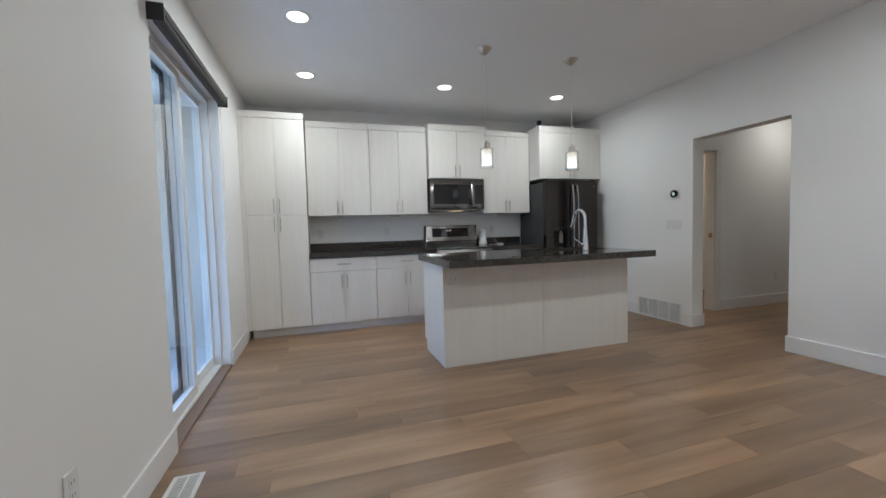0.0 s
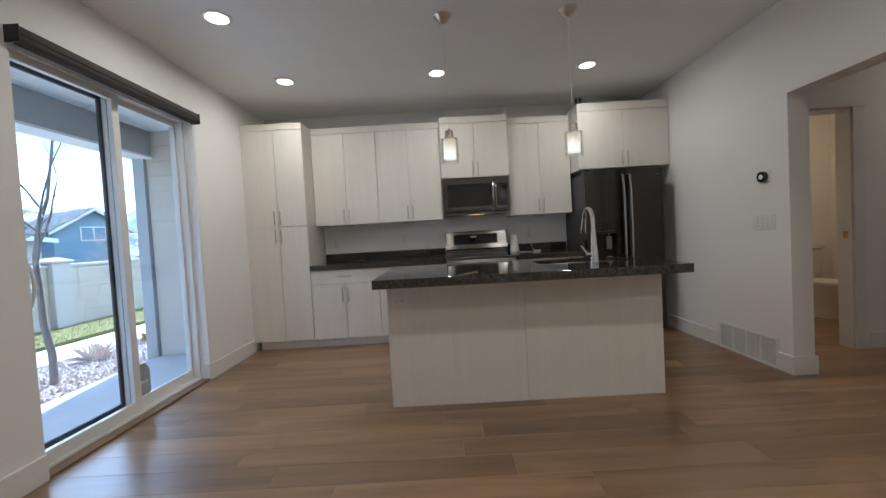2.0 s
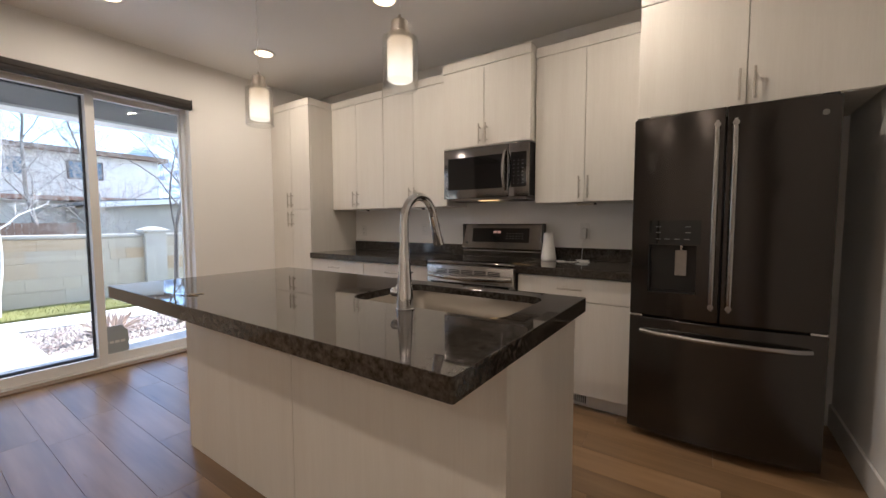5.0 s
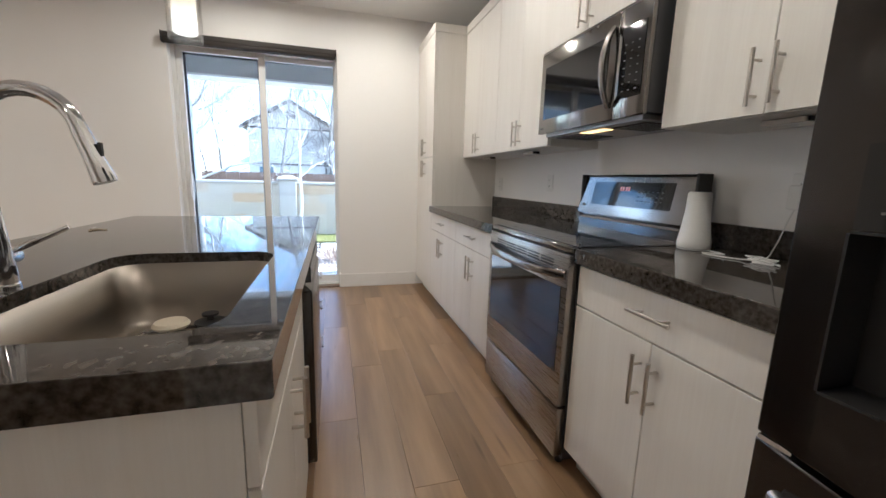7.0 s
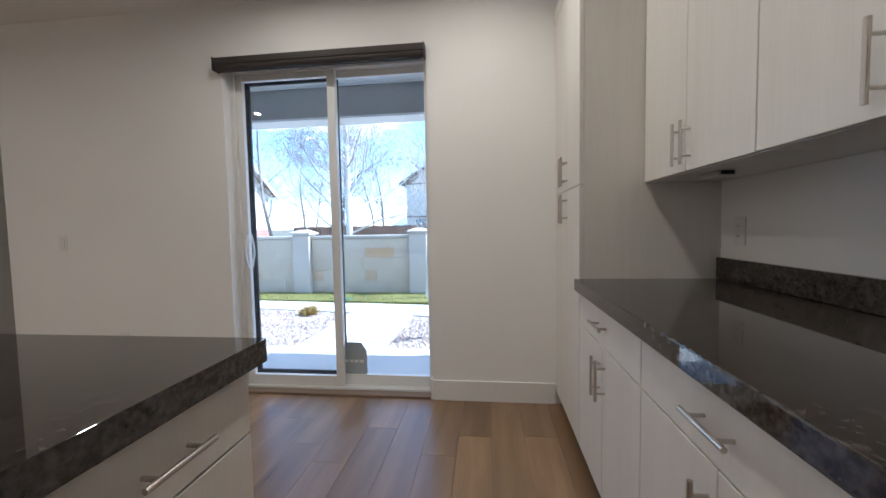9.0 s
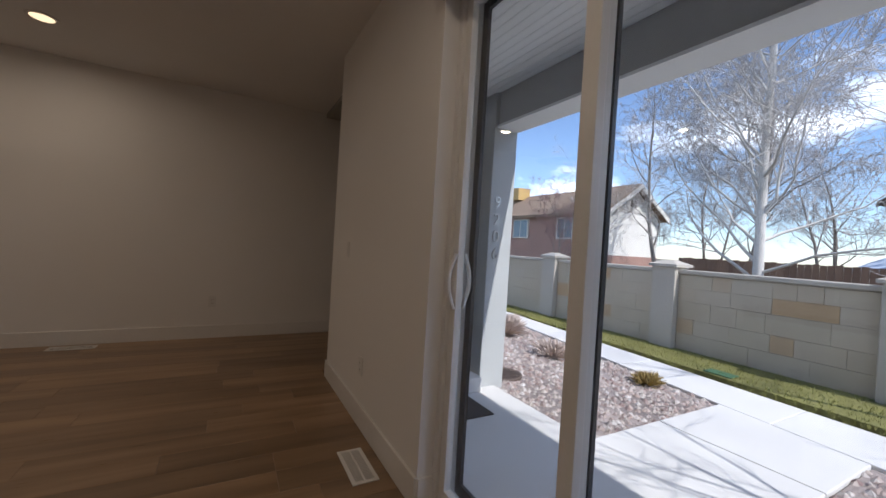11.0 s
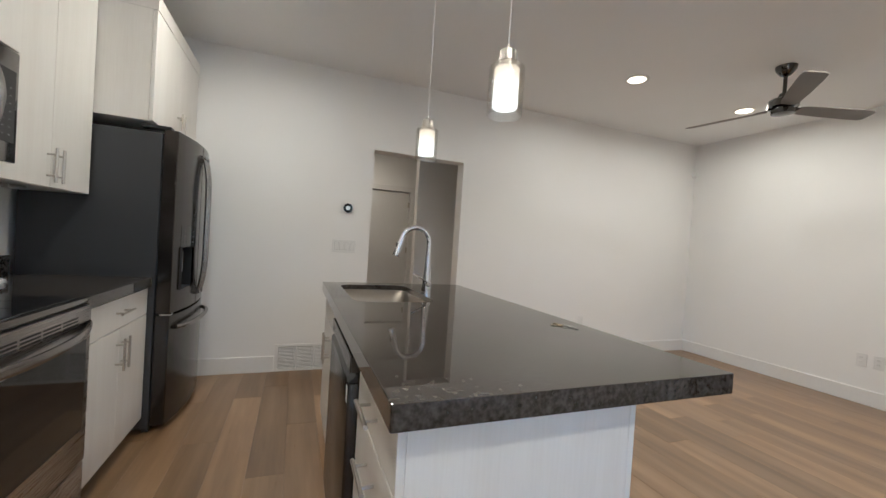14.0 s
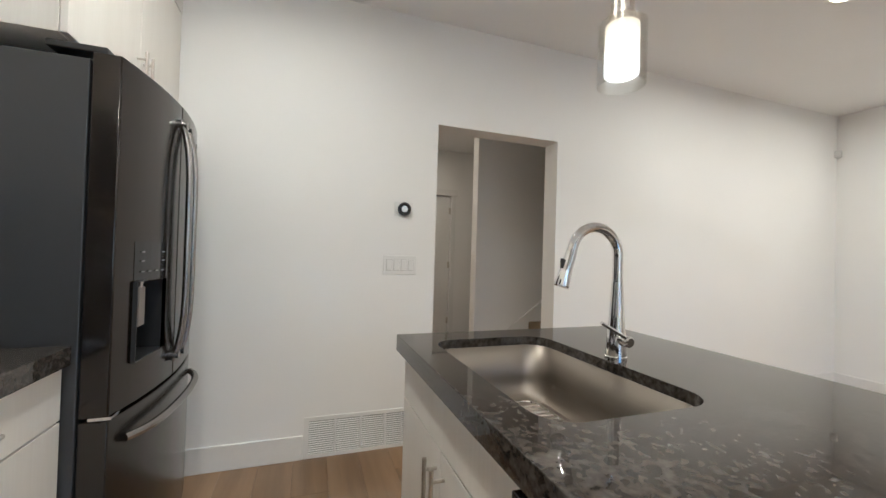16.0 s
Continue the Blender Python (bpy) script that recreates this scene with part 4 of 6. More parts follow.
def ceiling_fan():
    x, y = 2.865, -4.78
    f = thing("ceiling_fan", "three-blade ceiling fan in dark gunmetal, at rest", "ceiling fan", (x, y, CEIL))
    part("canopy", lathe([(0.016, CEIL - 0.075), (0.035, CEIL - 0.066), (0.062, CEIL - 0.03), (0.068, CEIL - 0.0005)], (x, y, 0), 32), GUNMETAL, f, smooth=True)
    part("rod", tube([(x, y, 2.50), (x, y, CEIL - 0.07)], 0.0125, 14), GUNMETAL, f, smooth=True)
    part("motor", lathe([(0.04, 2.352), (0.072, 2.358), (0.074, 2.385), (0.06, 2.39), (0.06, 2.402), (0.092, 2.408), (0.095, 2.455), (0.08, 2.468), (0.04, 2.476), (0.03, 2.51), (0.018, 2.515)], (x, y, 0), 36), GUNMETAL, f, smooth=True)
    for a in (11, 131, 251):
        r = Matrix.Translation((x, y, 2.395)) @ Matrix.Rotation(radians(a), 4, "Z") @ Matrix.Rotation(radians(-13), 4, "X")
        bm = bmesh.new()
        out = []
        for u, h in ((0.11, 0.040), (0.16, 0.052), (0.35, 0.062), (0.58, 0.066), (0.655, 0.062), (0.675, 0.045)):
            out.append((u, h))
        top = [bm.verts.new((u, h, 0.003)) for u, h in out] + [bm.verts.new((u, -h, 0.003)) for u, h in reversed(out)]
        bot = [bm.verts.new((v.co.x, v.co.y, -0.003)) for v in top]
        bm.faces.new(top), bm.faces.new(bot[::-1])
        for k in range(len(top)):
            bm.faces.new((top[k], top[(k + 1) % len(top)], bot[(k + 1) % len(top)], bot[k]))
        bmesh.ops.transform(bm, matrix=r, verts=bm.verts)
        b = part("blade", bm, BLADE, f, "grey-brown fan blade")
        bm = B((0.05, 0.17, -0.022, 0.022, 0.0035, 0.009), bev=0.002)
        bmesh.ops.transform(bm, matrix=r, verts=bm.verts)
        part("blade_iron", bm, GUNMETAL, b)


ceiling_fan()


# ---- wall plates, registers, small things ----
def plate(kind, label, at, face, w=0.072, h=0.117, gangs=1):
    """A wall plate centred at a point; face is the way it looks: +x, -x, +y or -y."""
    o = thing(kind, label, "outlet" if kind == "outlet" else "switch", at, "wall plates")
    ax = {"+x": 0, "-x": 180, "+y": 90, "-y": -90}[face]
    m = Matrix.Translation(at) @ Matrix.Rotation(radians(ax), 4, "Z")

    def add(name, b, mat, parent, lab=""):
        bmesh.ops.transform(b, matrix=m, verts=b.verts)
        return part(name, b, mat, parent, lab)
    p = add("cover", B((0.0003, 0.006, -w / 2, w / 2, -h / 2, h / 2), bev=0.002), WHITEPLASTIC, o)
    for g in range(gangs):
        c = (g - (gangs - 1) / 2) * 0.046
        if kind == "outlet":
            for s in (-1, 1):
                if h >= w:
                    r = add("receptacle", B((0.0062, 0.0085, c - 0.017, c + 0.017, s * 0.0205 - 0.014, s * 0.0205 + 0.014), bev=0.001, seg=1), WHITEPLASTIC, p)
                    slots = ((-0.007, 0.0), (0.006, 0.0))
                    for sy, sz in slots:
                        add("slot", B((0.0086, 0.0090, c + sy - 0.0012, c + sy + 0.0012, s * 0.0205 - 0.004, s * 0.0205 + 0.006)), BLACKPLASTIC, r)
                else:
                    r = add("receptacle", B((0.0062, 0.0085, s * 0.0205 - 0.014, s * 0.0205 + 0.014, -0.017, 0.017), bev=0.001, seg=1), WHITEPLASTIC, p)
                    for sz in (-0.006, 0.006):
                        add("slot", B((0.0086, 0.0090, s * 0.0205 - 0.004, s * 0.0205 + 0.006, sz - 0.0012, sz + 0.0012)), BLACKPLASTIC, r)
        else:
            # grey plate edging the rocker, its shadow line put in as colour
            add("rocker_frame", B((0.0061, 0.0068, c - 0.0185, c + 0.0185, -0.0352, 0.0352)), GAPSHADE, p)
            add("rocker", B((0.0069, 0.0095, c - 0.0165, c + 0.0165, -0.033, 0.033), bev=0.0012, seg=1), WHITEPLASTIC, p)
    return o


plate("outlet", "white horizontal outlet on the island back panel", (1.815, -2.222, 0.738), "-y", 0.117, 0.075)
plate("outlet", "white duplex outlet above the backsplash", (1.655, 0, 1.15), "-y")
plate("outlet", "white outlet plate near the pantry", (0.80, 0, 1.13), "-y")
plate("outlet", "white duplex outlet with a charger plugged in", (3.225, 0, 1.145), "-y")
plate("outlet", "white duplex outlet low on the living-room wall", (2.80, YS, 0.40), "+y")
plate("outlet", "white blank cable plate low on the living-room wall", (2.915, YS, 0.40), "+y")
plate("outlet", "white duplex outlet low on the end wall", (0.91, YS, 0.40), "+y")
plate("outlet", "white duplex outlet low on the side wall", (XW, -4.57, 0.40), "-x")
plate("outlet", "white duplex outlet low beside the patio door", (0, -3.743, 0.37), "+x")
plate("outlet", "white duplex outlet low on the hall wall", (6.75, -1.56, 0.40), "-y")
plate("light_switch", "white single rocker switch beside the entry", (0, -4.205, 1.10), "+x")
plate("light_switch", "white four-gang rocker switch plate", (XW, -1.812, 1.13), "-x", 0.212, 0.117, 4)


def thermostat():
    t = thing("thermostat", "round black-faced thermostat on a white wall plate", "thermostat", (XW, -1.825, 1.48))
    part("wall_plate", B((XW - 0.004, XW - 0.0003, -1.885, -1.765, 1.435, 1.525), bev=0.0015), WHITEPLASTIC, t)
    part("ring", lathe([(0.041, XW - 0.028), (0.042, XW - 0.026), (0.040, XW - 0.004)], (0, -1.825, 1.48), 36, "x"), GUNMETAL, t, "polished metal ring", smooth=True)
    part("face", lathe([(0.034, XW - 0.0292), (0.034, XW - 0.0282)], (0, -1.825, 1.48), 36, "x"), BLACKGLASS, t)
    part("screen", lathe([(0.020, XW - 0.0298), (0.020, XW - 0.0293)], (0, -1.825, 1.48), 28, "x"), glow("thermostat_screen", (0.25, 0.5, 0.5), 0.02), t)


thermostat()


def return_grille():
    y0, y1, z0, z1 = -1.922, -1.277, 0.0, 0.238
    g = thing("return_air_grille", "white stamped-metal return air grille low in the wall", "vent", (XW, (y0 + y1) / 2, z0))
    fr = part("frame", B((XW - 0.010, XW - 0.0005, y0, y1, z0 + 0.001, z0 + 0.022), (XW - 0.010, XW - 0.0005, y0, y1, z1 - 0.022, z1), (XW - 0.010, XW - 0.0005, y0, y0 + 0.025, z0 + 0.022, z1 - 0.022), (XW - 0.010, XW - 0.0005, y1 - 0.025, y1, z0 + 0.022, z1 - 0.022)), TRIM, g)
    # grey sheet that colours in the shade between the slats
    part("backing", B((XW - 0.002, XW - 0.0004, y0 + 0.025, y1 - 0.025, z0 + 0.022, z1 - 0.022)), plain("grille_shade", (0.30, 0.295, 0.285), 0.8), g)
    for k in range(1, 4):
        y = y0 + 0.025 + (y1 - y0 - 0.05) * k / 4
        part("divider", B((XW - 0.0095, XW - 0.002, y - 0.006, y + 0.006, z0 + 0.022, z1 - 0.022)), TRIM, g)
    for k in range(15):
        z = z0 + 0.028 + k * 0.0125
        bm = bmesh.new()
        vs = [(XW - 0.0088, z), (XW - 0.0078, z + 0.0010), (XW - 0.0035, z + 0.0055), (XW - 0.0045, z + 0.0055)]
        rr = [[bm.verts.new((x, y, zz)) for x, zz in vs] for y in (y0 + 0.025, y1 - 0.025)]
        for i in range(4):
            bm.faces.new((rr[0][i], rr[0][(i + 1) % 4], rr[1][(i + 1) % 4], rr[1][i]))
        part("slat", bm, TRIM, g)


return_grille()


def floor_register(x0, x1, y0, y1, label):
    r = thing("floor_register", label, "vent", ((x0 + x1) / 2, (y0 + y1) / 2, 0), "floor registers")
    e = 0.018
    part("frame", B((x0, x1, y0, y0 + e, 0.0012, 0.006), (x0, x1, y1 - e, y1, 0.0012, 0.006), (x0, x0 + e, y0 + e, y1 - e, 0.0012, 0.006), (x1 - e, x1, y0 + e, y1 - e, 0.0012, 0.006)), TRIM, r)
    # flat dark sheet painted as the shade below the bars
    part("duct", B((x0 + e, x1 - e, y0 + e, y1 - e, 0.0011, 0.0016)), DARKVENT, r)
    long_y = (y1 - y0) > (x1 - x0)
    n = 22
    for k in range(n):
        if long_y:
            y = y0 + e + (y1 - y0 - 2 * e) * (k + 0.3) / n
            b = (x0 + e, x1 - e, y, y + 0.006, 0.0018, 0.0052)
        else:
            x = x0 + e + (x1 - x0 - 2 * e) * (k + 0.3) / n
            b = (x, x + 0.006, y0 + e, y1 - e, 0.0018, 0.0052)
        part("bar", B(b), TRIM, r)
    mid = ((x0 + x1) / 2 - 0.004, (x0 + x1) / 2 + 0.004, y0 + e, y1 - e) if long_y else (x0 + e, x1 - e, (y0 + y1) / 2 - 0.004, (y0 + y1) / 2 + 0.004)
    part("spine", B((*mid, 0.0019, 0.0056)), TRIM, r)


floor_register(0.072, 0.205, -3.442, -3.122, "white metal floor register beside the patio door wall")
floor_register(1.84, 2.19, -6.22, -6.09, "white metal floor register by the living-room wall")

tk = thing("toe_kick_register", "white slotted heating register in the toe kick", "vent", (3.27, -0.555, 0.05))
part("frame", B((3.13, 3.41, -0.556, -0.551, 0.012, 0.085)), WHITEPLASTIC, tk)
# dark sheet in place of the shaded opening behind the bars
part("duct", B((3.145, 3.395, -0.5575, -0.5562, 0.024, 0.073)), DARKVENT, tk)
for k in range(19):
    part("bar", B((3.148 + k * 0.013, 3.154 + k * 0.013, -0.5595, -0.5576, 0.024, 0.073)), WHITEPLASTIC, tk)

for ux, lab in ((1.73, "slim nickel puck light under the wall cabinet"), (3.28, "slim nickel strip light under the wall cabinet"), (1.0, "slim puck light under the corner wall cabinet")):
    u = thing("under_cabinet_light", lab, "light", (ux, -0.20, 1.354), "under-cabinet lights")
    part("housing", B((ux - 0.06, ux + 0.06, -0.235, -0.175, 1.336, 1.3535), bev=0.004), NICKEL_X, u)
    part("end_cap", B((ux + 0.0605, ux + 0.068, -0.225, -0.185, 1.339, 1.352)), BLACKPLASTIC, u)


def hub_device():
    x, y = 2.994, -0.167
    d = thing("base_station", "white tapered cylinder base station on the counter", "device", (x, y, 0.915))
    part("shell", lathe([(0.055, 0.925), (0.0575, 0.929), (0.0565, 0.950), (0.050, 0.990), (0.042, 1.06), (0.0395, 1.125), (0.037, 1.131), (0.030, 1.133)], (x, y, 0), 36), WHITEPLASTIC, d, smooth=True)
    part("foot_ring", lathe([(0.052, 0.9155), (0.0555, 0.9175), (0.0555, 0.9245)], (x, y, 0), 36), plain("light_grey_plastic", (0.5, 0.5, 0.5), 0.4), d, smooth=True)
    c = thing("power_cable", "white charger with a coiled cable on the counter", "cable", (3.26, -0.18, 0.915))
    part("plug", B((3.205, 3.245, -0.045, -0.0095, 1.085, 1.165), bev=0.005), WHITEPLASTIC, c)
    pts = [(3.225, -0.03, 1.085), (3.222, -0.045, 1.05), (3.225, -0.075, 0.985), (3.235, -0.12, 0.935), (3.24, -0.15, 0.922)]
    for k in range(40):
        a = 2 * math.pi * k / 10
        pts.append((3.262 + (0.050 - 0.004 * (k % 7)) * math.cos(a) + 0.008 * math.sin(k * 2.3), -0.185 + (0.013 + 0.003 * (k % 5)) * math.sin(a), 0.9185 + 0.0045 * (k // 10) + 0.002 * math.sin(k * 1.7)))
    pts += [(3.20, -0.20, 0.919), (3.15, -0.225, 0.9185), (3.09, -0.23, 0.9185), (3.075, -0.215, 0.9185), (3.09, -0.19, 0.9185), (3.12, -0.165, 0.9185), (3.09, -0.155, 0.9185), (3.04, -0.16, 0.920)]
    part("cord", tube(pts, 0.0022, 6), WHITEPLASTIC, c, smooth=True)


hub_device()


def house_keys():
    k = thing("keys", "brass and steel keys on a ring lying on the island", "keys", (2.275, -2.425, 0.915))
    bm = tube([(2.275 + 0.014 * math.cos(2 * math.pi * i / 16), -2.425 + 0.014 * math.sin(2 * math.pi * i / 16), 0.9172 + 0.004 * (i % 16 < 8)) for i in range(17)], 0.0011, 6)
    part("ring", bm, CHROME, k, smooth=True)
    for a, mat in ((15, BRASS), (70, BRASS), (200, CHROME)):
        m = Matrix.Translation((2.275, -2.425, 0.9166 + a * 0.00001)) @ Matrix.Rotation(radians(a), 4, "Z")
        bm = lathe([(0.011, -0.001), (0.011, 0.001)], (0.022, 0, 0), 16)
        box(bm, 0.03, 0.058, -0.0035, 0.0035, -0.001, 0.001)
        for t in range(4):
            box(bm, 0.034 + t * 0.006, 0.037 + t * 0.006, 0.0035, 0.005 + 0.001 * (t % 2), -0.001, 0.001)
        bmesh.ops.transform(bm, matrix=m, verts=bm.verts)
        part("key", bm, mat, k)


house_keys()


def cabinet_camera():
    c = thing("security_camera", "small black camera on top of the refrigerator cabinet", "camera", (3.72, -0.50, 2.511))
    part("base", lathe([(0.026, 2.5115), (0.026, 2.517), (0.01, 2.522), (0.008, 2.545)], (3.72, -0.50, 0), 20), BLACKPLASTIC, c, smooth=True)
    part("body", B((3.692, 3.748, -0.525, -0.475, 2.542, 2.60), bev=0.008, seg=3), BLACKPLASTIC, c, smooth=True)
    part("lens", lathe([(0.016, -0.529), (0.018, -0.524)], (3.72, 0, 2.572), 20, "y"), BLACKGLASS, c, smooth=True)


cabinet_camera()

md_ = thing("motion_sensor", "small white corner motion sensor", "sensor", (XW - 0.03, YS + 0.05, 2.30))
part("shell", B((XW - 0.05, XW - 0.002, YS + 0.012, YS + 0.055, 2.29, 2.36), bev=0.01, seg=3), WHITEPLASTIC, md_, smooth=True)


# ---- hall, bathroom and stairs ----
def hall_door():
    d = thing("door_1", "closed white flat hall door with three hinges", "door", (7.6, -2.82, 0), kind="structure")
    part("leaf", B((7.625, 7.66, -3.225, -2.41, 0.006, 2.05), bev=0.003), DOORPAINT, d)
    part("casing", B((7.588, 7.6, -3.30, -3.236, 0, 2.06)), TRIM, d)
    part("casing", B((7.588, 7.6, -2.399, -2.335, 0, 2.06)), TRIM, d)
    part("head_casing", B((7.585, 7.6, -3.33, -2.305, 2.061, 2.15), bev=0.003), TRIM, d)
    for z in (0.24, 1.05, 1.84):
        part("hinge", B((7.612, 7.6245, -3.232, -3.205, z - 0.045, z + 0.045)), NICKEL, d, "satin nickel hinge")


hall_door()


def bath_doorway():
    d = thing("door_frame", "white cased bathroom doorway with strike plate", "door frame", (5.24, -1.5, 0), kind="structure")
    part("casing", B((5.621, 5.71, -1.572, -1.5605, 0, 2.05)), TRIM, d)
    part("head_casing", B((4.815, 5.74, -1.575, -1.5605, 2.051, 2.15), bev=0.003), TRIM, d)
    part("jamb", B((5.602, 5.6195, -1.562, -1.438, 0, 2.05)), TRIM, d)
    part("jamb", B((4.861, 4.878, -1.562, -1.438, 0, 2.05)), TRIM, d)
    part("head_jamb", B((4.879, 5.601, -1.562, -1.438, 2.032, 2.0495)), TRIM, d)
    part("strike_plate", B((5.599, 5.6015, -1.53, -1.49, 0.95, 1.01)), BRASS, d)


bath_doorway()


def toilet():
    x, yb = 6.45, -0.02
    t = thing("toilet", "white two-piece toilet with closed seat lid", "toilet", (x, -0.35, 0))
    part("tank", B((x - 0.22, x + 0.22, yb - 0.20, yb, 0.40, 0.76), bev=0.025, seg=3), PORCELAIN, t, smooth=True)
    part("tank_lid", B((x - 0.232, x + 0.232, yb - 0.212, yb, 0.761, 0.795), bev=0.01, seg=2), PORCELAIN, t, smooth=True)

    def oval(levels):
        bm = bmesh.new()
        n = 28
        rings = [[bm.verts.new((x + w * math.cos(2 * math.pi * k / n), cy + l * math.sin(2 * math.pi * k / n), z)) for k in range(n)] for w, l, cy, z in levels]
        for a, b in zip(rings, rings[1:]):
            for k in range(n):
                bm.faces.new((a[k], a[(k + 1) % n], b[(k + 1) % n], b[k]))
        bm.faces.new(rings[0][::-1]), bm.faces.new(rings[-1])
        return bm
    part("bowl", oval([(0.125, 0.27, -0.36, 0.001), (0.12, 0.26, -0.36, 0.12), (0.13, 0.26, -0.38, 0.22), (0.175, 0.26, -0.44, 0.33), (0.185, 0.265, -0.45, 0.385)]), PORCELAIN, t, smooth=True)
    part("seat_lid", oval([(0.185, 0.265, -0.45, 0.386), (0.19, 0.27, -0.45, 0.40), (0.185, 0.265, -0.45, 0.415), (0.16, 0.24, -0.45, 0.42)]), WHITEPLASTIC, t, smooth=True)


toilet()


def stairs():
    s = thing("stairs", "carpeted stairs rising along the hall wall", "stairs", (5.25, -3.6, 0), kind="structure")
    for k in range(12):
        y = -2.86 - 0.26 * k
        if y - 0.26 < YS:
            break
        part("step", B((XH + 0.002, 5.672, YS + 0.005, y, 0.185 * k + 0.001, 0.185 * (k + 1)), bev=0.012, seg=2), CARPET, s)
    bm = bmesh.new()
    pr = [(-2.82, 0.0), (-2.82, 0.14), (-2.90, 0.30), (-6.2, 0.30 + 3.3 * 0.71), (-6.2, 0.0)]
    rr = [[bm.verts.new((x, y, z)) for y, z in pr] for x in (5.675, 5.699)]
    for k in range(5):
        bm.faces.new((rr[0][k], rr[0][(k + 1) % 5], rr[1][(k + 1) % 5], rr[1][k]))
    bm.faces.new(rr[0]), bm.faces.new(rr[1][::-1])
    part("skirt_board", bm, TRIM, s, "white sloping skirt board")


stairs()

# ---- outdoors ----
GZ = -0.17
GRASS = plain("lawn", (0.17, 0.165, 0.050), 0.95, vary=0.22, grain=40, relief=0.5, dist=0.02)
BLADES = plain("grass_blade", (0.26, 0.26, 0.065), 0.8, vary=0.3, grain=9)
EARTH = plain("far_ground", (0.13, 0.115, 0.08), 0.95, vary=0.2, grain=2)
CAST = plain("cast_concrete", (0.43, 0.395, 0.34), 0.85, vary=0.08, grain=60, relief=0.2, dist=0.004)
BARK = plain("grey_bark", (0.28, 0.25, 0.22), 0.9, vary=0.25, grain=70, relief=0.6, dist=0.004)
PALEBARK = plain("pale_bark", (0.62, 0.59, 0.55), 0.85, vary=0.22, grain=25, relief=0.4, dist=0.003)
TWIG = plain("twig", (0.40, 0.36, 0.33), 0.9, vary=0.15)
PALETWIG = plain("pale_twig", (0.50, 0.47, 0.44), 0.9, vary=0.15)


def island_tones(name, tones, rough=0.85, relief=0.3):
    """Loose pieces of several colours."""
    m, n, l, b = principled(name)
    geo = n.new("ShaderNodeNewGeometry")
    c = ramp(n, l, geo.outputs["Random Per Island"], [(i / (len(tones) - 1), t) for i, t in enumerate(tones)])
    f = noise_node(n, l, world_coords(n, l, (1, 1, 1)), 90, 4, 0.6)
    c = mixc(n, l, 0.35, c, ramp(n, l, f, [(0.3, (0.6, 0.6, 0.6)), (0.7, (1, 1, 1))]), "MULTIPLY")
    l.new(c, b.inputs["Base Color"])
    b.inputs["Roughness"].default_value = rough
    bump(n, l, b, f, relief, 0.003)
    return m


def object_tones(name, tones, rough=0.85, grain=40, relief=0.3):
    m, n, l, b = principled(name)
    info = n.new("ShaderNodeObjectInfo")
    c = ramp(n, l, info.outputs["Random"], [(i / (len(tones) - 1), t) for i, t in enumerate(tones)])
    v = world_coords(n, l, (1, 1, 1))
    f, g = noise_node(n, l, v, grain, 4, 0.6), noise_node(n, l, v, 5, 3)
    c = mixc(n, l, 0.4, c, ramp(n, l, f, [(0.3, (0.7, 0.7, 0.7)), (0.7, (1, 1, 1))]), "MULTIPLY")
    c = mixc(n, l, 0.4, c, ramp(n, l, g, [(0.3, (0.78, 0.76, 0.74)), (0.7, (1, 1, 1))]), "MULTIPLY")
    l.new(c, b.inputs["Base Color"])
    b.inputs["Roughness"].default_value = rough
    bump(n, l, b, f, relief, 0.006)
    return m


STONE = object_tones("wall_stone", [(0.46, 0.395, 0.30), (0.49, 0.43, 0.34), (0.45, 0.39, 0.30), (0.47, 0.41, 0.31), (0.49, 0.435, 0.345), (0.46, 0.325, 0.19)])
PEBBLES = island_tones("river_rock", [(0.28, 0.20, 0.18), (0.42, 0.38, 0.35), (0.22, 0.15, 0.14), (0.50, 0.46, 0.42), (0.34, 0.26, 0.23), (0.55, 0.52, 0.50)])

structure("ground", B((-2500, -5.95, -2500, 2500, -0.5, -0.30), (-5.95, -0.21, -60, 60, -0.5, -0.23), (-0.21, 2500, 3, 2500, -0.5, -0.30), (-0.21, 2500, -2500, -8, -0.5, -0.30), (-0.21, 2500, -8, 3, -0.5, -0.30), (-5.95, -0.21, 60, 2500, -0.5, -0.30), (-5.95, -0.21, -2500, -60, -0.5, -0.30)), EARTH, "open ground around the houses", "ground")


def flat(name, pts, z0, z1, mat, label, category):
    bm = bmesh.new()
    top = [bm.verts.new((x, y, z1)) for x, y in pts]
    bot = [bm.verts.new((x, y, z0)) for x, y in pts]
    n = len(pts)
    bm.faces.new(top), bm.faces.new(bot[::-1])
    for k in range(n):
        bm.faces.new((top[k], bot[k], bot[(k + 1) % n], top[(k + 1) % n]))
    return bevelled(structure(name, bm, mat, label, category), 0.008, 40, 2)


def near_edge(y):
    return -3.02 + 0.155 * (y + 1.3) if y < 3 else -2.36


def far_edge(y):
    return -3.80 + 0.10 * (y + 1.1) if y < 3 else -3.40


flat("porch", [(-1.52, -4.5), (-0.2, -4.5), (-0.2, -0.05), (-1.52, -0.05)], -0.4, -0.14, CONCRETE, "grey concrete porch slab", "porch")
PW0, PW1 = -3.22, -2.20
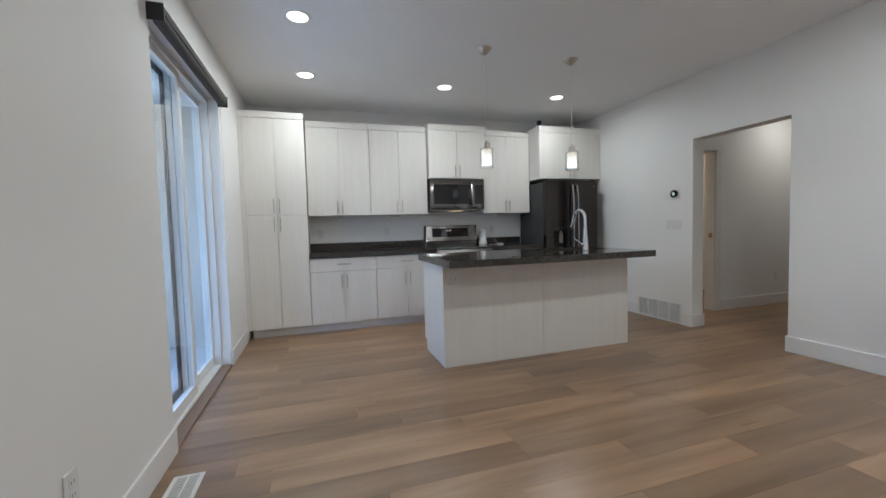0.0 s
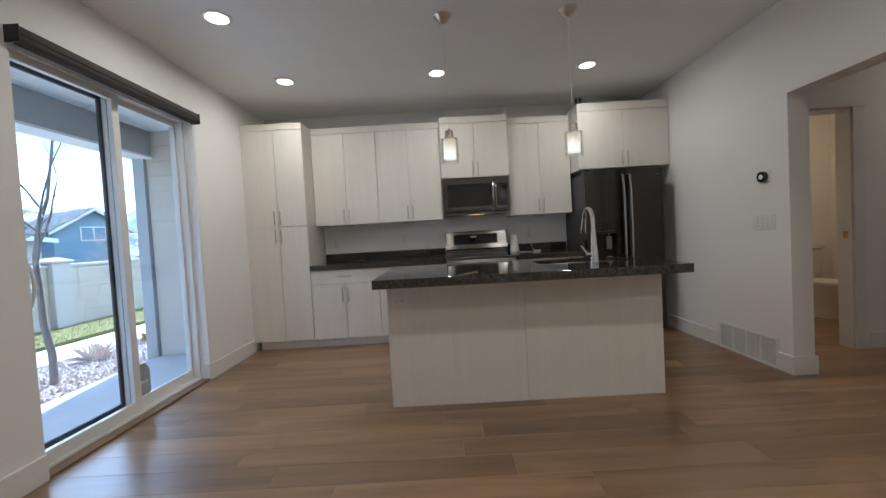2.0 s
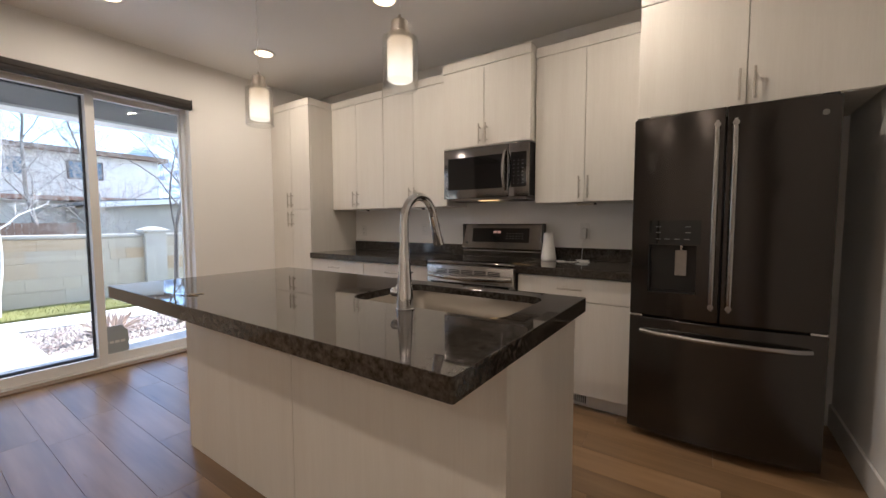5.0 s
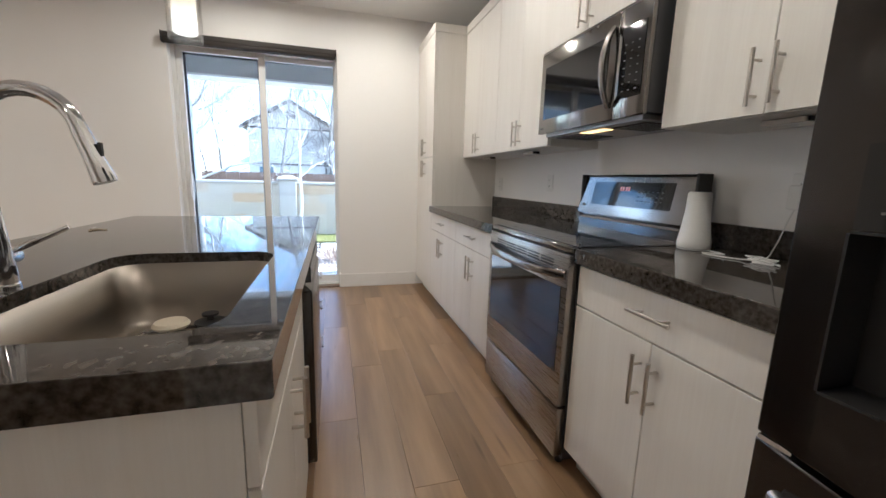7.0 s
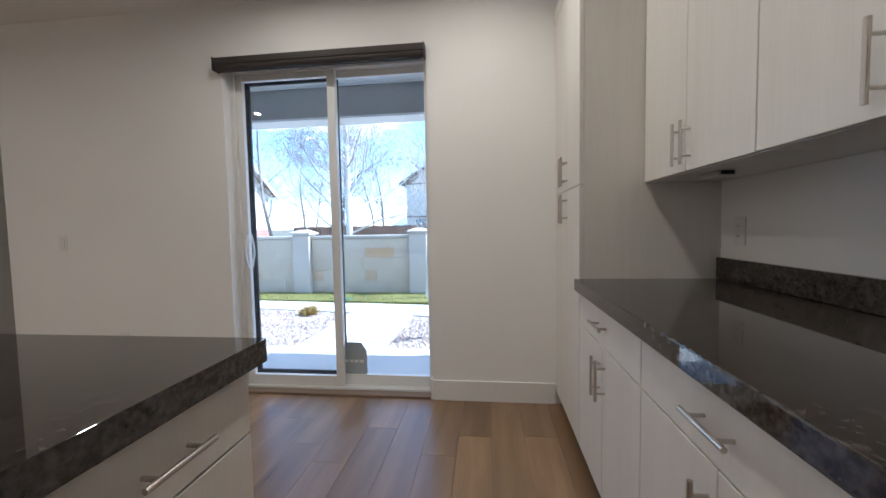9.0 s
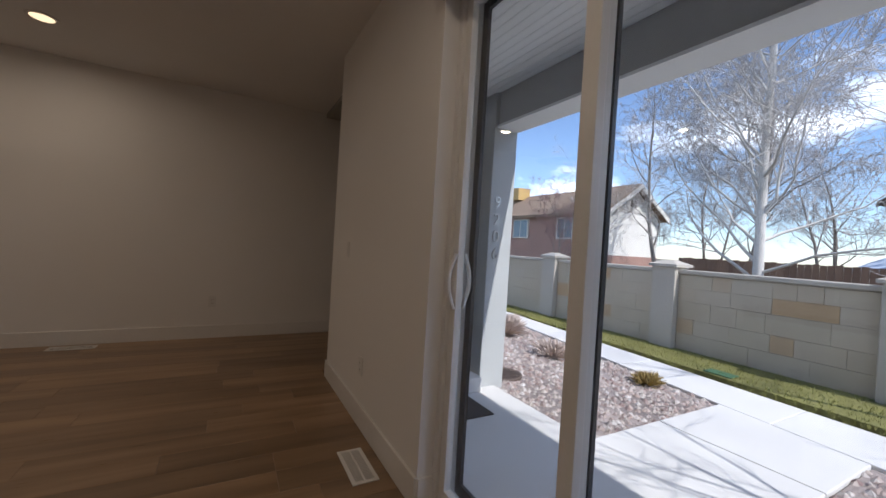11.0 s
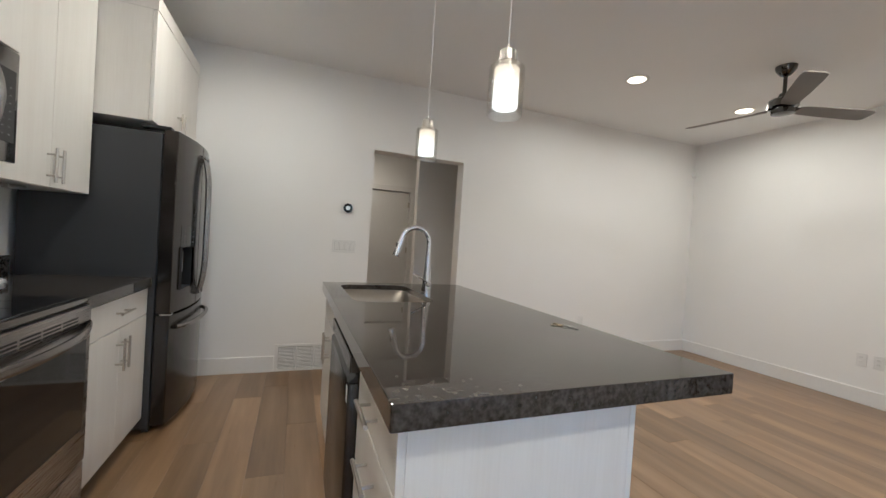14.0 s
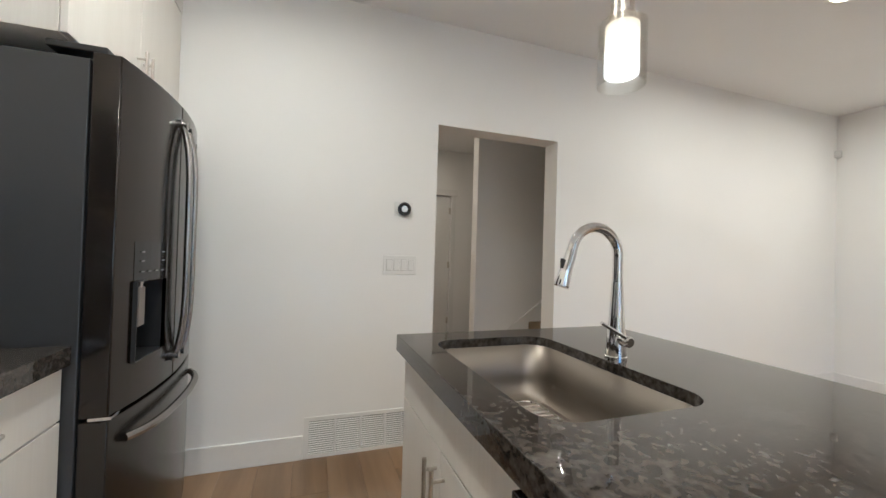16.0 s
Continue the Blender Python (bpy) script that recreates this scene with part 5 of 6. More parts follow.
for k in range(2):
    a, b = -1.525 - k * 0.85, -1.525 - (k + 1) * 0.85 + 0.008
    if k == 1:
        flat("path", [(a, PW0), (a, PW1), (near_edge(PW1) - 0.0 + 0.006, PW1), (near_edge(PW0) + 0.006, PW0)], -0.4, -0.15, CONCRETE, "pale concrete path slab to the porch", "path")
    else:
        flat("path", [(a, PW0), (a, PW1), (b, PW1), (b, PW0)], -0.4, -0.15, CONCRETE, "pale concrete path slab beside the porch", "path")
for k in range(14):
    y0 = -14 + k * 1.6
    y1 = y0 + 1.592
    flat("sidewalk", [(near_edge(y0), y0), (near_edge(y1), y1), (far_edge(y1), y1), (far_edge(y0), y0)], -0.4, -0.15, CONCRETE, "pale concrete sidewalk slab", "sidewalk")
flat("lawn", [(far_edge(-14) - 0.004, -14), (far_edge(8.4) - 0.004, 8.4), (-5.3, 8.4), (-5.3, -14)], -0.4, -0.165, GRASS, "narrow strip of dry early-spring lawn", "grass")


def grass_blades():
    rng = random.Random(5)
    vs, fs = [], []
    for k in range(16000):
        y = rng.uniform(-11, 6)
        x = rng.uniform(-5.2, far_edge(y) - 0.01)
        h, a, w = rng.uniform(0.02, 0.05), rng.uniform(0, 6.28), 0.004
        dx, dy = math.cos(a) * w, math.sin(a) * w
        lx, ly = rng.uniform(-0.02, 0.02), rng.uniform(-0.02, 0.02)
        i = len(vs)
        vs += [(x - dx, y - dy, -0.166), (x + dx, y + dy, -0.166), (x + lx, y + ly, -0.166 + h)]
        fs.append((i, i + 1, i + 2))
    me = bpy.data.meshes.new("grass_blades")
    me.from_pydata(vs, [], fs)
    me.materials.append(BLADES)
    tagged(new("grass_blades", me), "short yellow-green grass blades on the lawn", "grass", kind="stuff")


grass_blades()


def gravel():
    rng = random.Random(8)
    vs, fs = [], []
    base = [(0, 0, 1), (1, 0, 0), (0.3, 0.95, 0), (-0.8, 0.6, 0), (-0.8, -0.6, 0), (0.3, -0.95, 0)]
    count = 0
    while count < 9500:
        y = rng.uniform(-8.5, 4.0)
        if PW0 - 0.01 < y < PW1 + 0.01:
            continue
        x = rng.uniform(near_edge(y) + 0.02, -1.55)
        r = rng.uniform(0.014, 0.036)
        a = rng.uniform(0, 6.28)
        i = len(vs)
        for bx, by, bz in base:
            q = r * rng.uniform(0.8, 1.2)
            vs.append((x + q * (bx * math.cos(a) - by * math.sin(a)), y + q * (bx * math.sin(a) + by * math.cos(a)), GZ - 0.004 + q * 0.8 * bz))
        fs += [(i, i + 1 + k, i + 1 + (k + 1) % 5) for k in range(5)]
        count += 1
    me = bpy.data.meshes.new("gravel")
    me.from_pydata(vs, [], fs)
    me.materials.append(PEBBLES)
    tagged(new("gravel", me), "pink and grey river rock in the planting beds", "gravel", kind="stuff")


gravel()
ROCKBED = plain("rock_bed", (0.33, 0.28, 0.26), 0.95, vary=0.35, grain=45, relief=0.8, dist=0.02)
flat("planting_bed", [(-1.53, -8.6), (-1.53, PW0 - 0.005), (near_edge(PW0) + 0.01, PW0 - 0.005), (near_edge(-8.6) + 0.01, -8.6)], -0.4, GZ - 0.005, ROCKBED, "rock-covered planting bed", "planting bed")
flat("planting_bed", [(-1.53, PW1 + 0.005), (-1.53, 4.2), (near_edge(4.2) + 0.01, 4.2), (near_edge(PW1) + 0.01, PW1 + 0.005)], -0.4, GZ - 0.005, ROCKBED, "rock-covered planting bed with a young tree", "planting bed")


def boundary_wall():
    w = thing("stone_wall", "beige stone-block boundary wall with capped pillars", "wall", (-5.25, -3, -0.17), kind="structure")
    y0, y1 = -17.2, 15.2
    part("core", B((-5.40, -5.235, y0, y1, -0.3, 0.965)), CAST, w)
    part("coping", B((-5.44, -5.19, y0, y1, 0.967, 1.03), bev=0.012), CAST, w, "cast concrete coping")
    pill = [-4.93 + 2.47 * k for k in range(-4, 8)]
    for p in pill:
        q = part("pillar", B((-5.47, -5.11, p - 0.18, p + 0.18, -0.3, 1.06), bev=0.012), CAST, w)
        bm = bmesh.new()
        lo = [bm.verts.new((x, y, 1.061)) for x, y in ((-5.51, p - 0.22), (-5.07, p - 0.22), (-5.07, p + 0.22), (-5.51, p + 0.22))]
        mi = [bm.verts.new((v.co.x, v.co.y, 1.10)) for v in lo]
        hi = [bm.verts.new((-5.29 + sx * 0.06, p + sy * 0.06, 1.165)) for sx, sy in ((-1, -1), (1, -1), (1, 1), (-1, 1))]
        for a, b in ((lo, mi), (mi, hi)):
            for k in range(4):
                bm.faces.new((a[k], a[(k + 1) % 4], b[(k + 1) % 4], b[k]))
        bm.faces.new(lo[::-1]), bm.faces.new(hi)
        part("pillar_cap", bm, CAST, q)
    return w, pill, y0, y1


BWALL, PILLARS, WY0, WY1 = boundary_wall()


def soffit_porch():
    p = thing("porch_roof", "white bead-board porch ceiling with a grey beam", "porch roof", (-0.9, -2.3, 2.6), kind="structure")
    part("roof_deck", B((-1.72, -T - 0.001, -6.4, 0.6, 2.66, 2.80)), STUCCO, p)
    n = 16
    for k in range(n):
        x = -1.38 + (1.38 - T - 0.002) * k / n
        part("soffit_board", B((x + 0.002, x + (1.38 - T - 0.002) / n - 0.002, -4.49, -0.06, 2.635, 2.655)), SOFFIT, p)
    part("beam", B((-1.60, -1.385, -4.32, -0.06, 2.33, 2.659), bev=0.006), BEAM, p, "grey painted beam")
    part("beam_soffit", B((-1.62, -1.365, -4.32, -0.06, 2.305, 2.328)), SOFFIT, p)



soffit_porch()
structure("porch_end_wall", B((-1.46, -T, -0.05, 0.15, -0.4, 2.66)), SIDING, "beige lap-sided wall closing the porch")
pew = bpy.data.objects["porch_end_wall"]
ORIGIN[pew] = Vector((0, 0, 0))
for k in range(15):
    z = -0.13 + k * 0.185
    bm = bmesh.new()
    pr = [(-0.0505, z), (-0.064, z), (-0.054, z + 0.184), (-0.0505, z + 0.184)]
    rr = [[bm.verts.new((x, y, zz)) for y, zz in pr] for x in (-1.44, -T - 0.002)]
    for i in range(4):
        bm.faces.new((rr[0][i], rr[0][(i + 1) % 4], rr[1][(i + 1) % 4], rr[1][i]))
    bm.faces.new(rr[0]), bm.faces.new(rr[1][::-1])
    part("siding_board", bm, SIDING, pew)
structure("porch_corner_post", B((-1.60, -1.463, -0.10, 0.18, -0.3, 2.66), bev=0.004), STUCCO, "stucco corner post of the porch")
structure("porch_column", B((-1.615, -1.345, -4.60, -4.325, -0.3, 2.66), bev=0.006), STUCCO, "grey stucco porch column with house numbers")


def number_plaque():
    h = thing("house_number", "satin metal house numbers 9206 set one above another", "house number", (-1.425, -4.325, 1.05))
    for k, ch in enumerate("9206"):
        cu = bpy.data.curves.new("numeral", "FONT")
        cu.body, cu.size, cu.extrude, cu.align_x = ch, 0.155, 0.006, "CENTER"
        tmp = bpy.data.objects.new("numeral_tmp", cu)
        scene.collection.objects.link(tmp)
        dg = bpy.context.evaluated_depsgraph_get()
        me = bpy.data.meshes.new_from_object(tmp.evaluated_get(dg))
        bpy.data.objects.remove(tmp)
        bm = bmesh.new()
        bm.from_mesh(me)
        bmesh.ops.transform(bm, matrix=Matrix.Translation((-1.425, -4.317, 1.56 - 0.162 * k)) @ Matrix.Rotation(radians(180), 4, "Z") @ Matrix.Rotation(radians(90), 4, "X"), verts=bm.verts)
        part("numeral", bm, NICKEL, h, "satin metal numeral")


number_plaque()


def front_door():
    d = thing("door_2", "grey-green front door beside the porch, closed", "door", (-0.75, -4.55, 0), kind="structure")
    part("leaf", B((-1.195, -0.305, -4.60, -4.555, 0.0, 2.075), bev=0.003), plain("door_green", (0.20, 0.22, 0.20), 0.45, vary=0.04), d)
    part("casing", B((-1.30, -1.20, -4.499, -4.47, -0.13, 2.08)), BEAM, d)
    part("casing", B((-0.30, -0.203, -4.499, -4.47, -0.13, 2.08)), BEAM, d)
    part("head_casing", B((-1.30, -0.203, -4.499, -4.465, 2.081, 2.2)), BEAM, d)
    part("sill", B((-1.195, -0.305, -4.554, -4.50, -0.13, -0.002)), CONCRETE, d)


front_door()
single("porch_step", B((-1.30, -0.25, -4.464, -4.22, -0.139, -0.005), bev=0.01), CONCRETE, "concrete step at the front door", "step")
single("doormat", B((-1.12, -0.5, -4.15, -3.78, -0.139, -0.128), bev=0.004), plain("mat_fibre", (0.06, 0.055, 0.05), 0.95, vary=0.2, grain=300, relief=0.6, dist=0.003), "dark grey doormat on the porch", "doormat")


def window_sign():
    s = thing("window_sign", "grey-blue security sign fixed inside the lower glass", "sign", (-0.158, -2.03, 0.10))
    bm = bmesh.new()
    pr = [(-0.095, 0.0), (-0.095, 0.165), (-0.055, 0.225), (0.055, 0.225), (0.095, 0.165), (0.095, 0.0), (0.05, -0.03), (-0.05, -0.03)]
    rr = [[bm.verts.new((x, -2.03 + y, 0.115 + z)) for y, z in pr] for x in (-0.1462, -0.1452)]
    m = len(pr)
    for k in range(m):
        bm.faces.new((rr[0][k], rr[0][(k + 1) % m], rr[1][(k + 1) % m], rr[1][k]))
    bm.faces.new(rr[0]), bm.faces.new(rr[1][::-1])
    p = part("panel", bm, plain("sign_blue_grey", (0.40, 0.44, 0.48), 0.5, vary=0.03), s)
    for k, (a, b) in enumerate(((-0.07, -0.045), (-0.036, -0.008), (0.0, 0.03), (0.038, 0.07))):
        part("letter_bar", B((-0.1451, -0.1446, -2.03 + a, -2.03 + b, 0.19, 0.212)), WHITEPLASTIC, p)


window_sign()


# ---- bare trees ----
def bare_tree(name, base, height, r0, seed, label, trunk_mat, twig_mat, levels=4, fork=0.4, spread=0.65, kids=(7, 5, 4, 3), lean=(0, 0), shrink=0.62, wobble=0.10, thin=0.55, finest=0.0016):
    rng = random.Random(seed)
    t = thing(name, label, "tree", base)
    verts = {0: [], 1: []}
    faces = {0: [], 1: []}

    def seg_tube(pts, rads, which, sides):
        vs, fs = verts[which], faces[which]
        prev, side = None, None
        for i, p in enumerate(pts):
            d = (pts[min(i + 1, len(pts) - 1)] - pts[max(i - 1, 0)]).normalized()
            side = d.orthogonal().normalized() if side is None else (side - d * side.dot(d)).normalized()
            up = d.cross(side)
            ring = []
            for k in range(sides):
                a = 2 * math.pi * k / sides
                vs.append(tuple(p + (side * math.cos(a) + up * math.sin(a)) * rads[i]))
                ring.append(len(vs) - 1)
            if prev:
                for k in range(sides):
                    fs.append((prev[k], prev[(k + 1) % sides], ring[(k + 1) % sides], ring[k]))
            prev = ring

    def grow(start, d, length, r, level):
        n = 9 if level == 0 else (6 if level < 3 else 4)
        pts, rads, p, dd = [start], [r], start.copy(), d.normalized()
        for k in range(n):
            wob = wobble if level == 0 else 0.20
            dd = (dd + Vector((rng.gauss(0, wob), rng.gauss(0, wob), rng.gauss(0, wob) + (0.05 if level else 0.06)))).normalized()
            p = p + dd * (length / n)
            pts.append(p.copy())
            rads.append(max(finest, r * (1 - 0.82 * (k + 1) / n)))
        seg_tube(pts, rads, 0 if level < 2 else 1, (9, 6, 4, 3, 3)[level])
        if level >= levels:
            return
        for c in range(kids[level]):
            lo = fork if level == 0 else 0.25
            u = lo + (1 - lo) * (c + rng.random()) / kids[level]
            i = min(n - 1, int(u * n))
            q = pts[i].lerp(pts[i + 1], u * n - i)
            az = rng.uniform(0, 2 * math.pi)
            tang = (pts[i + 1] - pts[i]).normalized()
            sd = tang.orthogonal().normalized()
            sd = (Matrix.Rotation(az, 3, tang) @ sd)
            nd = tang * (1 - spread * 0.55) + sd * spread * rng.uniform(0.75, 1.2) + Vector((0, 0, 0.12))
            grow(q, nd, length * (shrink if level == 0 else max(shrink, 0.56)) * rng.uniform(0.65, 1.05) * (1 - 0.35 * (u - lo)), max(finest, rads[i] * (thin if level == 0 else 0.5)), level + 1)
    grow(Vector((0, 0, 0)), Vector((lean[0], lean[1], 1)), height, r0, 0)
    for which, nm, mat in ((0, "trunk", trunk_mat), (1, "crown", twig_mat)):
        if not verts[which]:
            continue
        me = bpy.data.meshes.new(nm)
        me.from_pydata(verts[which], [], faces[which])
        me.materials.append(mat)
        me.shade_smooth()
        ob = new(nm, me)
        ob.parent = t
    return t


bare_tree("young_tree", (-2.05, -0.80, GZ - 0.03), 3.1, 0.040, 11, "young leafless tree in the rock bed by the porch", BARK, TWIG, 4, 0.38, 0.72, (8, 5, 4, 3), (0.03, 0.05))
bare_tree("street_tree", (-4.65, -2.2, GZ), 2.9, 0.040, 4, "small leafless pale-barked tree on the lawn strip", PALEBARK, PALETWIG, 4, 0.42, 0.6, (9, 6, 5, 3), shrink=0.5)
bare_tree("street_tree", (-4.95, 1.48, GZ), 3.0, 0.042, 23, "small leafless tree in front of the stone wall", BARK, TWIG, 4, 0.4, 0.62, (8, 6, 4, 3), shrink=0.5)
bare_tree("street_tree", (-4.95, -6.15, GZ), 2.7, 0.038, 17, "slender leafless pale tree beside the stone wall", PALEBARK, PALETWIG, 4, 0.45, 0.6, (8, 6, 4, 3), shrink=0.5)
bare_tree("birch_tree", (-9.4, -5.45, -0.3), 10.5, 0.115, 7, "tall leafless white-barked birch behind the wall", PALEBARK, PALETWIG, 4, 0.10, 0.78, (52, 10, 6, 4), (0.01, 0), 0.36, 0.025, 0.36, 0.0055)
FAR_TREES = []
for k, (bx, by, bh, sd) in enumerate(((-17, -8.5, 10, 31), (-15, -1.5, 9, 32), (-21, 3.5, 9, 33), (-14, 7.5, 6.5, 34), (-11, 3.6, 5.5, 35), (-24, -12, 9, 36))):
    FAR_TREES.append(bare_tree("background_tree", (bx, by, -0.3), bh, 0.10, sd, "large leafless tree beyond the boundary wall", BARK, TWIG, 4, 0.2, 0.7, (18, 8, 5, 3), shrink=0.42, wobble=0.06, thin=0.4, finest=0.005))
for k, (bx, by, turn) in enumerate(((-21, -4.5, 70), (-24, -8.2, 160), (-27, -15.5, 250), (-20, 0.8, 310), (-30, -6.0, 30), (-16, -11.8, 200))):
    copy_thing(FAR_TREES[(k * 2 + 1) % 6], pose(bx, by, -0.3, 0, 0, turn))


REDTWIG = plain("red_twig", (0.34, 0.20, 0.19), 0.9, vary=0.15)
bare_tree("ornamental_tree", (-8.2, -10.4, -0.3), 3.1, 0.05, 61, "bare reddish-twigged ornamental tree behind the boundary wall", BARK, REDTWIG, 4, 0.22, 0.8, (14, 8, 5, 4), shrink=0.55, wobble=0.12, finest=0.003)
for k, (bx, by, turn) in enumerate(((-31, -11.0, 20), (-33, -17.5, 95), (-36, -1.5, 170), (-38, -8.0, 240), (-29, -21.5, 300), (-26, -1.8, 140), (-34, -4.2, 60))):
    copy_thing(FAR_TREES[(k * 5 + 2) % 6], pose(bx, by, -0.3, 0, 0, turn))


thicket = bare_tree("bare_bush", (-8.4, 2.6, -0.3), 2.3, 0.035, 71, "bare many-stemmed bush behind the boundary wall", BARK, TWIG, 4, 0.08, 0.85, (16, 7, 4, 3), shrink=0.6, wobble=0.12, finest=0.003)
for bx, by, turn in ((-9.3, 5.6, 80), (-8.0, 0.2, 200), (-10.2, 8.4, 300)):
    copy_thing(thicket, pose(bx, by, -0.3, 0, 0, turn))


def tuft(name, x, y, h, n, mat, label, seed, r=0.05):
    rng = random.Random(seed)
    vs, fs = [], []
    for k in range(n):
        a, b = rng.uniform(0, 6.28), rng.random() ** 0.5
        x0, y0 = x + r * b * math.cos(a), y + r * b * math.sin(a)
        rise = radians(rng.uniform(8, 88))
        reach, w = h * rng.uniform(0.7, 1.08), 0.0016
        o, hh = reach * math.cos(rise), reach * math.sin(rise)
        kx, ky = rng.uniform(-0.2, 0.2) * h, rng.uniform(-0.2, 0.2) * h
        i = len(vs)
        vs += [(x0 - w, y0, GZ), (x0 + w, y0 + w, GZ), (x0 + o * 0.55 * math.cos(a) + w, y0 + o * 0.55 * math.sin(a), GZ + hh * 0.65), (x0 + o * math.cos(a) + kx, y0 + o * math.sin(a) + ky, GZ + hh)]
        fs += [(i, i + 1, i + 2), (i, i + 2, i + 3)]
    me = bpy.data.meshes.new(name)
    me.from_pydata([(a - x, b - y, c - GZ) for a, b, c in vs], [], fs)
    me.materials.append(mat)
    ob = new(name, me)
    ob.location = (x, y, GZ)
    tagged(ob, label, "shrub")


STRAW = plain("straw", (0.36, 0.27, 0.10), 0.9, vary=0.2)
DRYTWIG = plain("dry_twig", (0.60, 0.50, 0.44), 0.9, vary=0.2)
tuft("grass_tuft", -3.18, -3.85, 0.15, 420, STRAW, "clipped straw-yellow ornamental grass in the rock bed", 1, 0.06)
tuft("dry_shrub", -3.15, -6.25, 0.32, 900, DRYTWIG, "brown leafless shrub in the rock bed", 2, 0.12)
tuft("dry_shrub", -2.95, -5.0, 0.24, 300, DRYTWIG, "thin twiggy shrub in the rock bed", 3, 0.10)
tuft("dry_shrub", -2.3, -1.5, 0.28, 120, DRYTWIG, "thin leafless shrub under the young tree", 4, 0.11)
tuft("dry_shrub", -2.4, 0.1, 0.24, 120, DRYTWIG, "thin leafless shrub near the porch corner", 6, 0.10)
tuft("grass_tuft", -2.35, 1.0, 0.16, 260, STRAW, "straw-yellow ornamental grass by the sidewalk", 5, 0.07)


def drain_cover():
    x, y, z = -1.84, -4.62, -0.150
    d = thing("drain_cover", "round rusty iron drain grate in the rock bed", "drain cover", (x, y, GZ))
    iron = plain("rusty_iron", (0.16, 0.12, 0.10), 0.7, metal=0.4, vary=0.2, grain=90, relief=0.3)
    part("rim", lathe([(0.215, GZ - 0.03), (0.215, z), (0.20, z + 0.004), (0.185, z - 0.006)], (x, y, 0), 36), iron, d)
    for k in range(-6, 7):
        h = math.sqrt(max(0.0, 0.185 ** 2 - (k * 0.027) ** 2))
        part("bar", B((x + k * 0.027 - 0.006, x + k * 0.027 + 0.006, y - h, y + h, z - 0.012, z + 0.001)), iron, d)


drain_cover()
vb = thing("valve_box", "green plastic irrigation valve box in the lawn", "valve box", (-4.45, -3.75, -0.165))
VALVEGREEN = plain("valve_green", (0.05, 0.13, 0.07), 0.6)
part("lid", B((-4.55, -4.35, -3.90, -3.60, -0.164, -0.148), bev=0.008), VALVEGREEN, vb)
part("lid_grip", B((-4.46, -4.44, -3.78, -3.72, -0.1478, -0.143)), VALVEGREEN, vb)


def wood_fence():
    f = thing("wooden_fence", "brown board fence beyond the boundary wall", "fence", (-12.6, -4.5, -0.3))
    board = object_tones("fence_board", [(0.20, 0.12, 0.08), (0.26, 0.16, 0.11), (0.17, 0.10, 0.07)], grain=30)
    for z in (0.2, 1.0):
        part("rail", B((-12.66, -12.62, -9.0, 0.5, z, z + 0.09)), board, f)
    for k in range(63):
        y = -9.0 + 0.15 * k
        part("board", B((-12.62, -12.60, y, y + 0.14, -0.3, 1.25 + 0.012 * (k % 3))), board, f)


wood_fence()


# ---- houses beyond the wall ----
HW = plain("house_siding_white", (0.70, 0.68, 0.63), 0.8, vary=0.04, grain=3)
HBRICK = plain("house_brick", (0.36, 0.22, 0.18), 0.85, vary=0.15, grain=14)
HROOF = plain("roof_shingle", (0.24, 0.17, 0.12), 0.9, vary=0.15, grain=6)
HROOFG = plain("grey_roof_shingle", (0.10, 0.11, 0.12), 0.9, vary=0.15, grain=6)
HTRIM = plain("house_trim_dark", (0.10, 0.08, 0.07), 0.7)
HBLUE = plain("blue_grey_siding", (0.20, 0.27, 0.31), 0.8, vary=0.05)
HGLASS = plain("house_window_glass", (0.10, 0.17, 0.24), 0.08, vary=0.1)


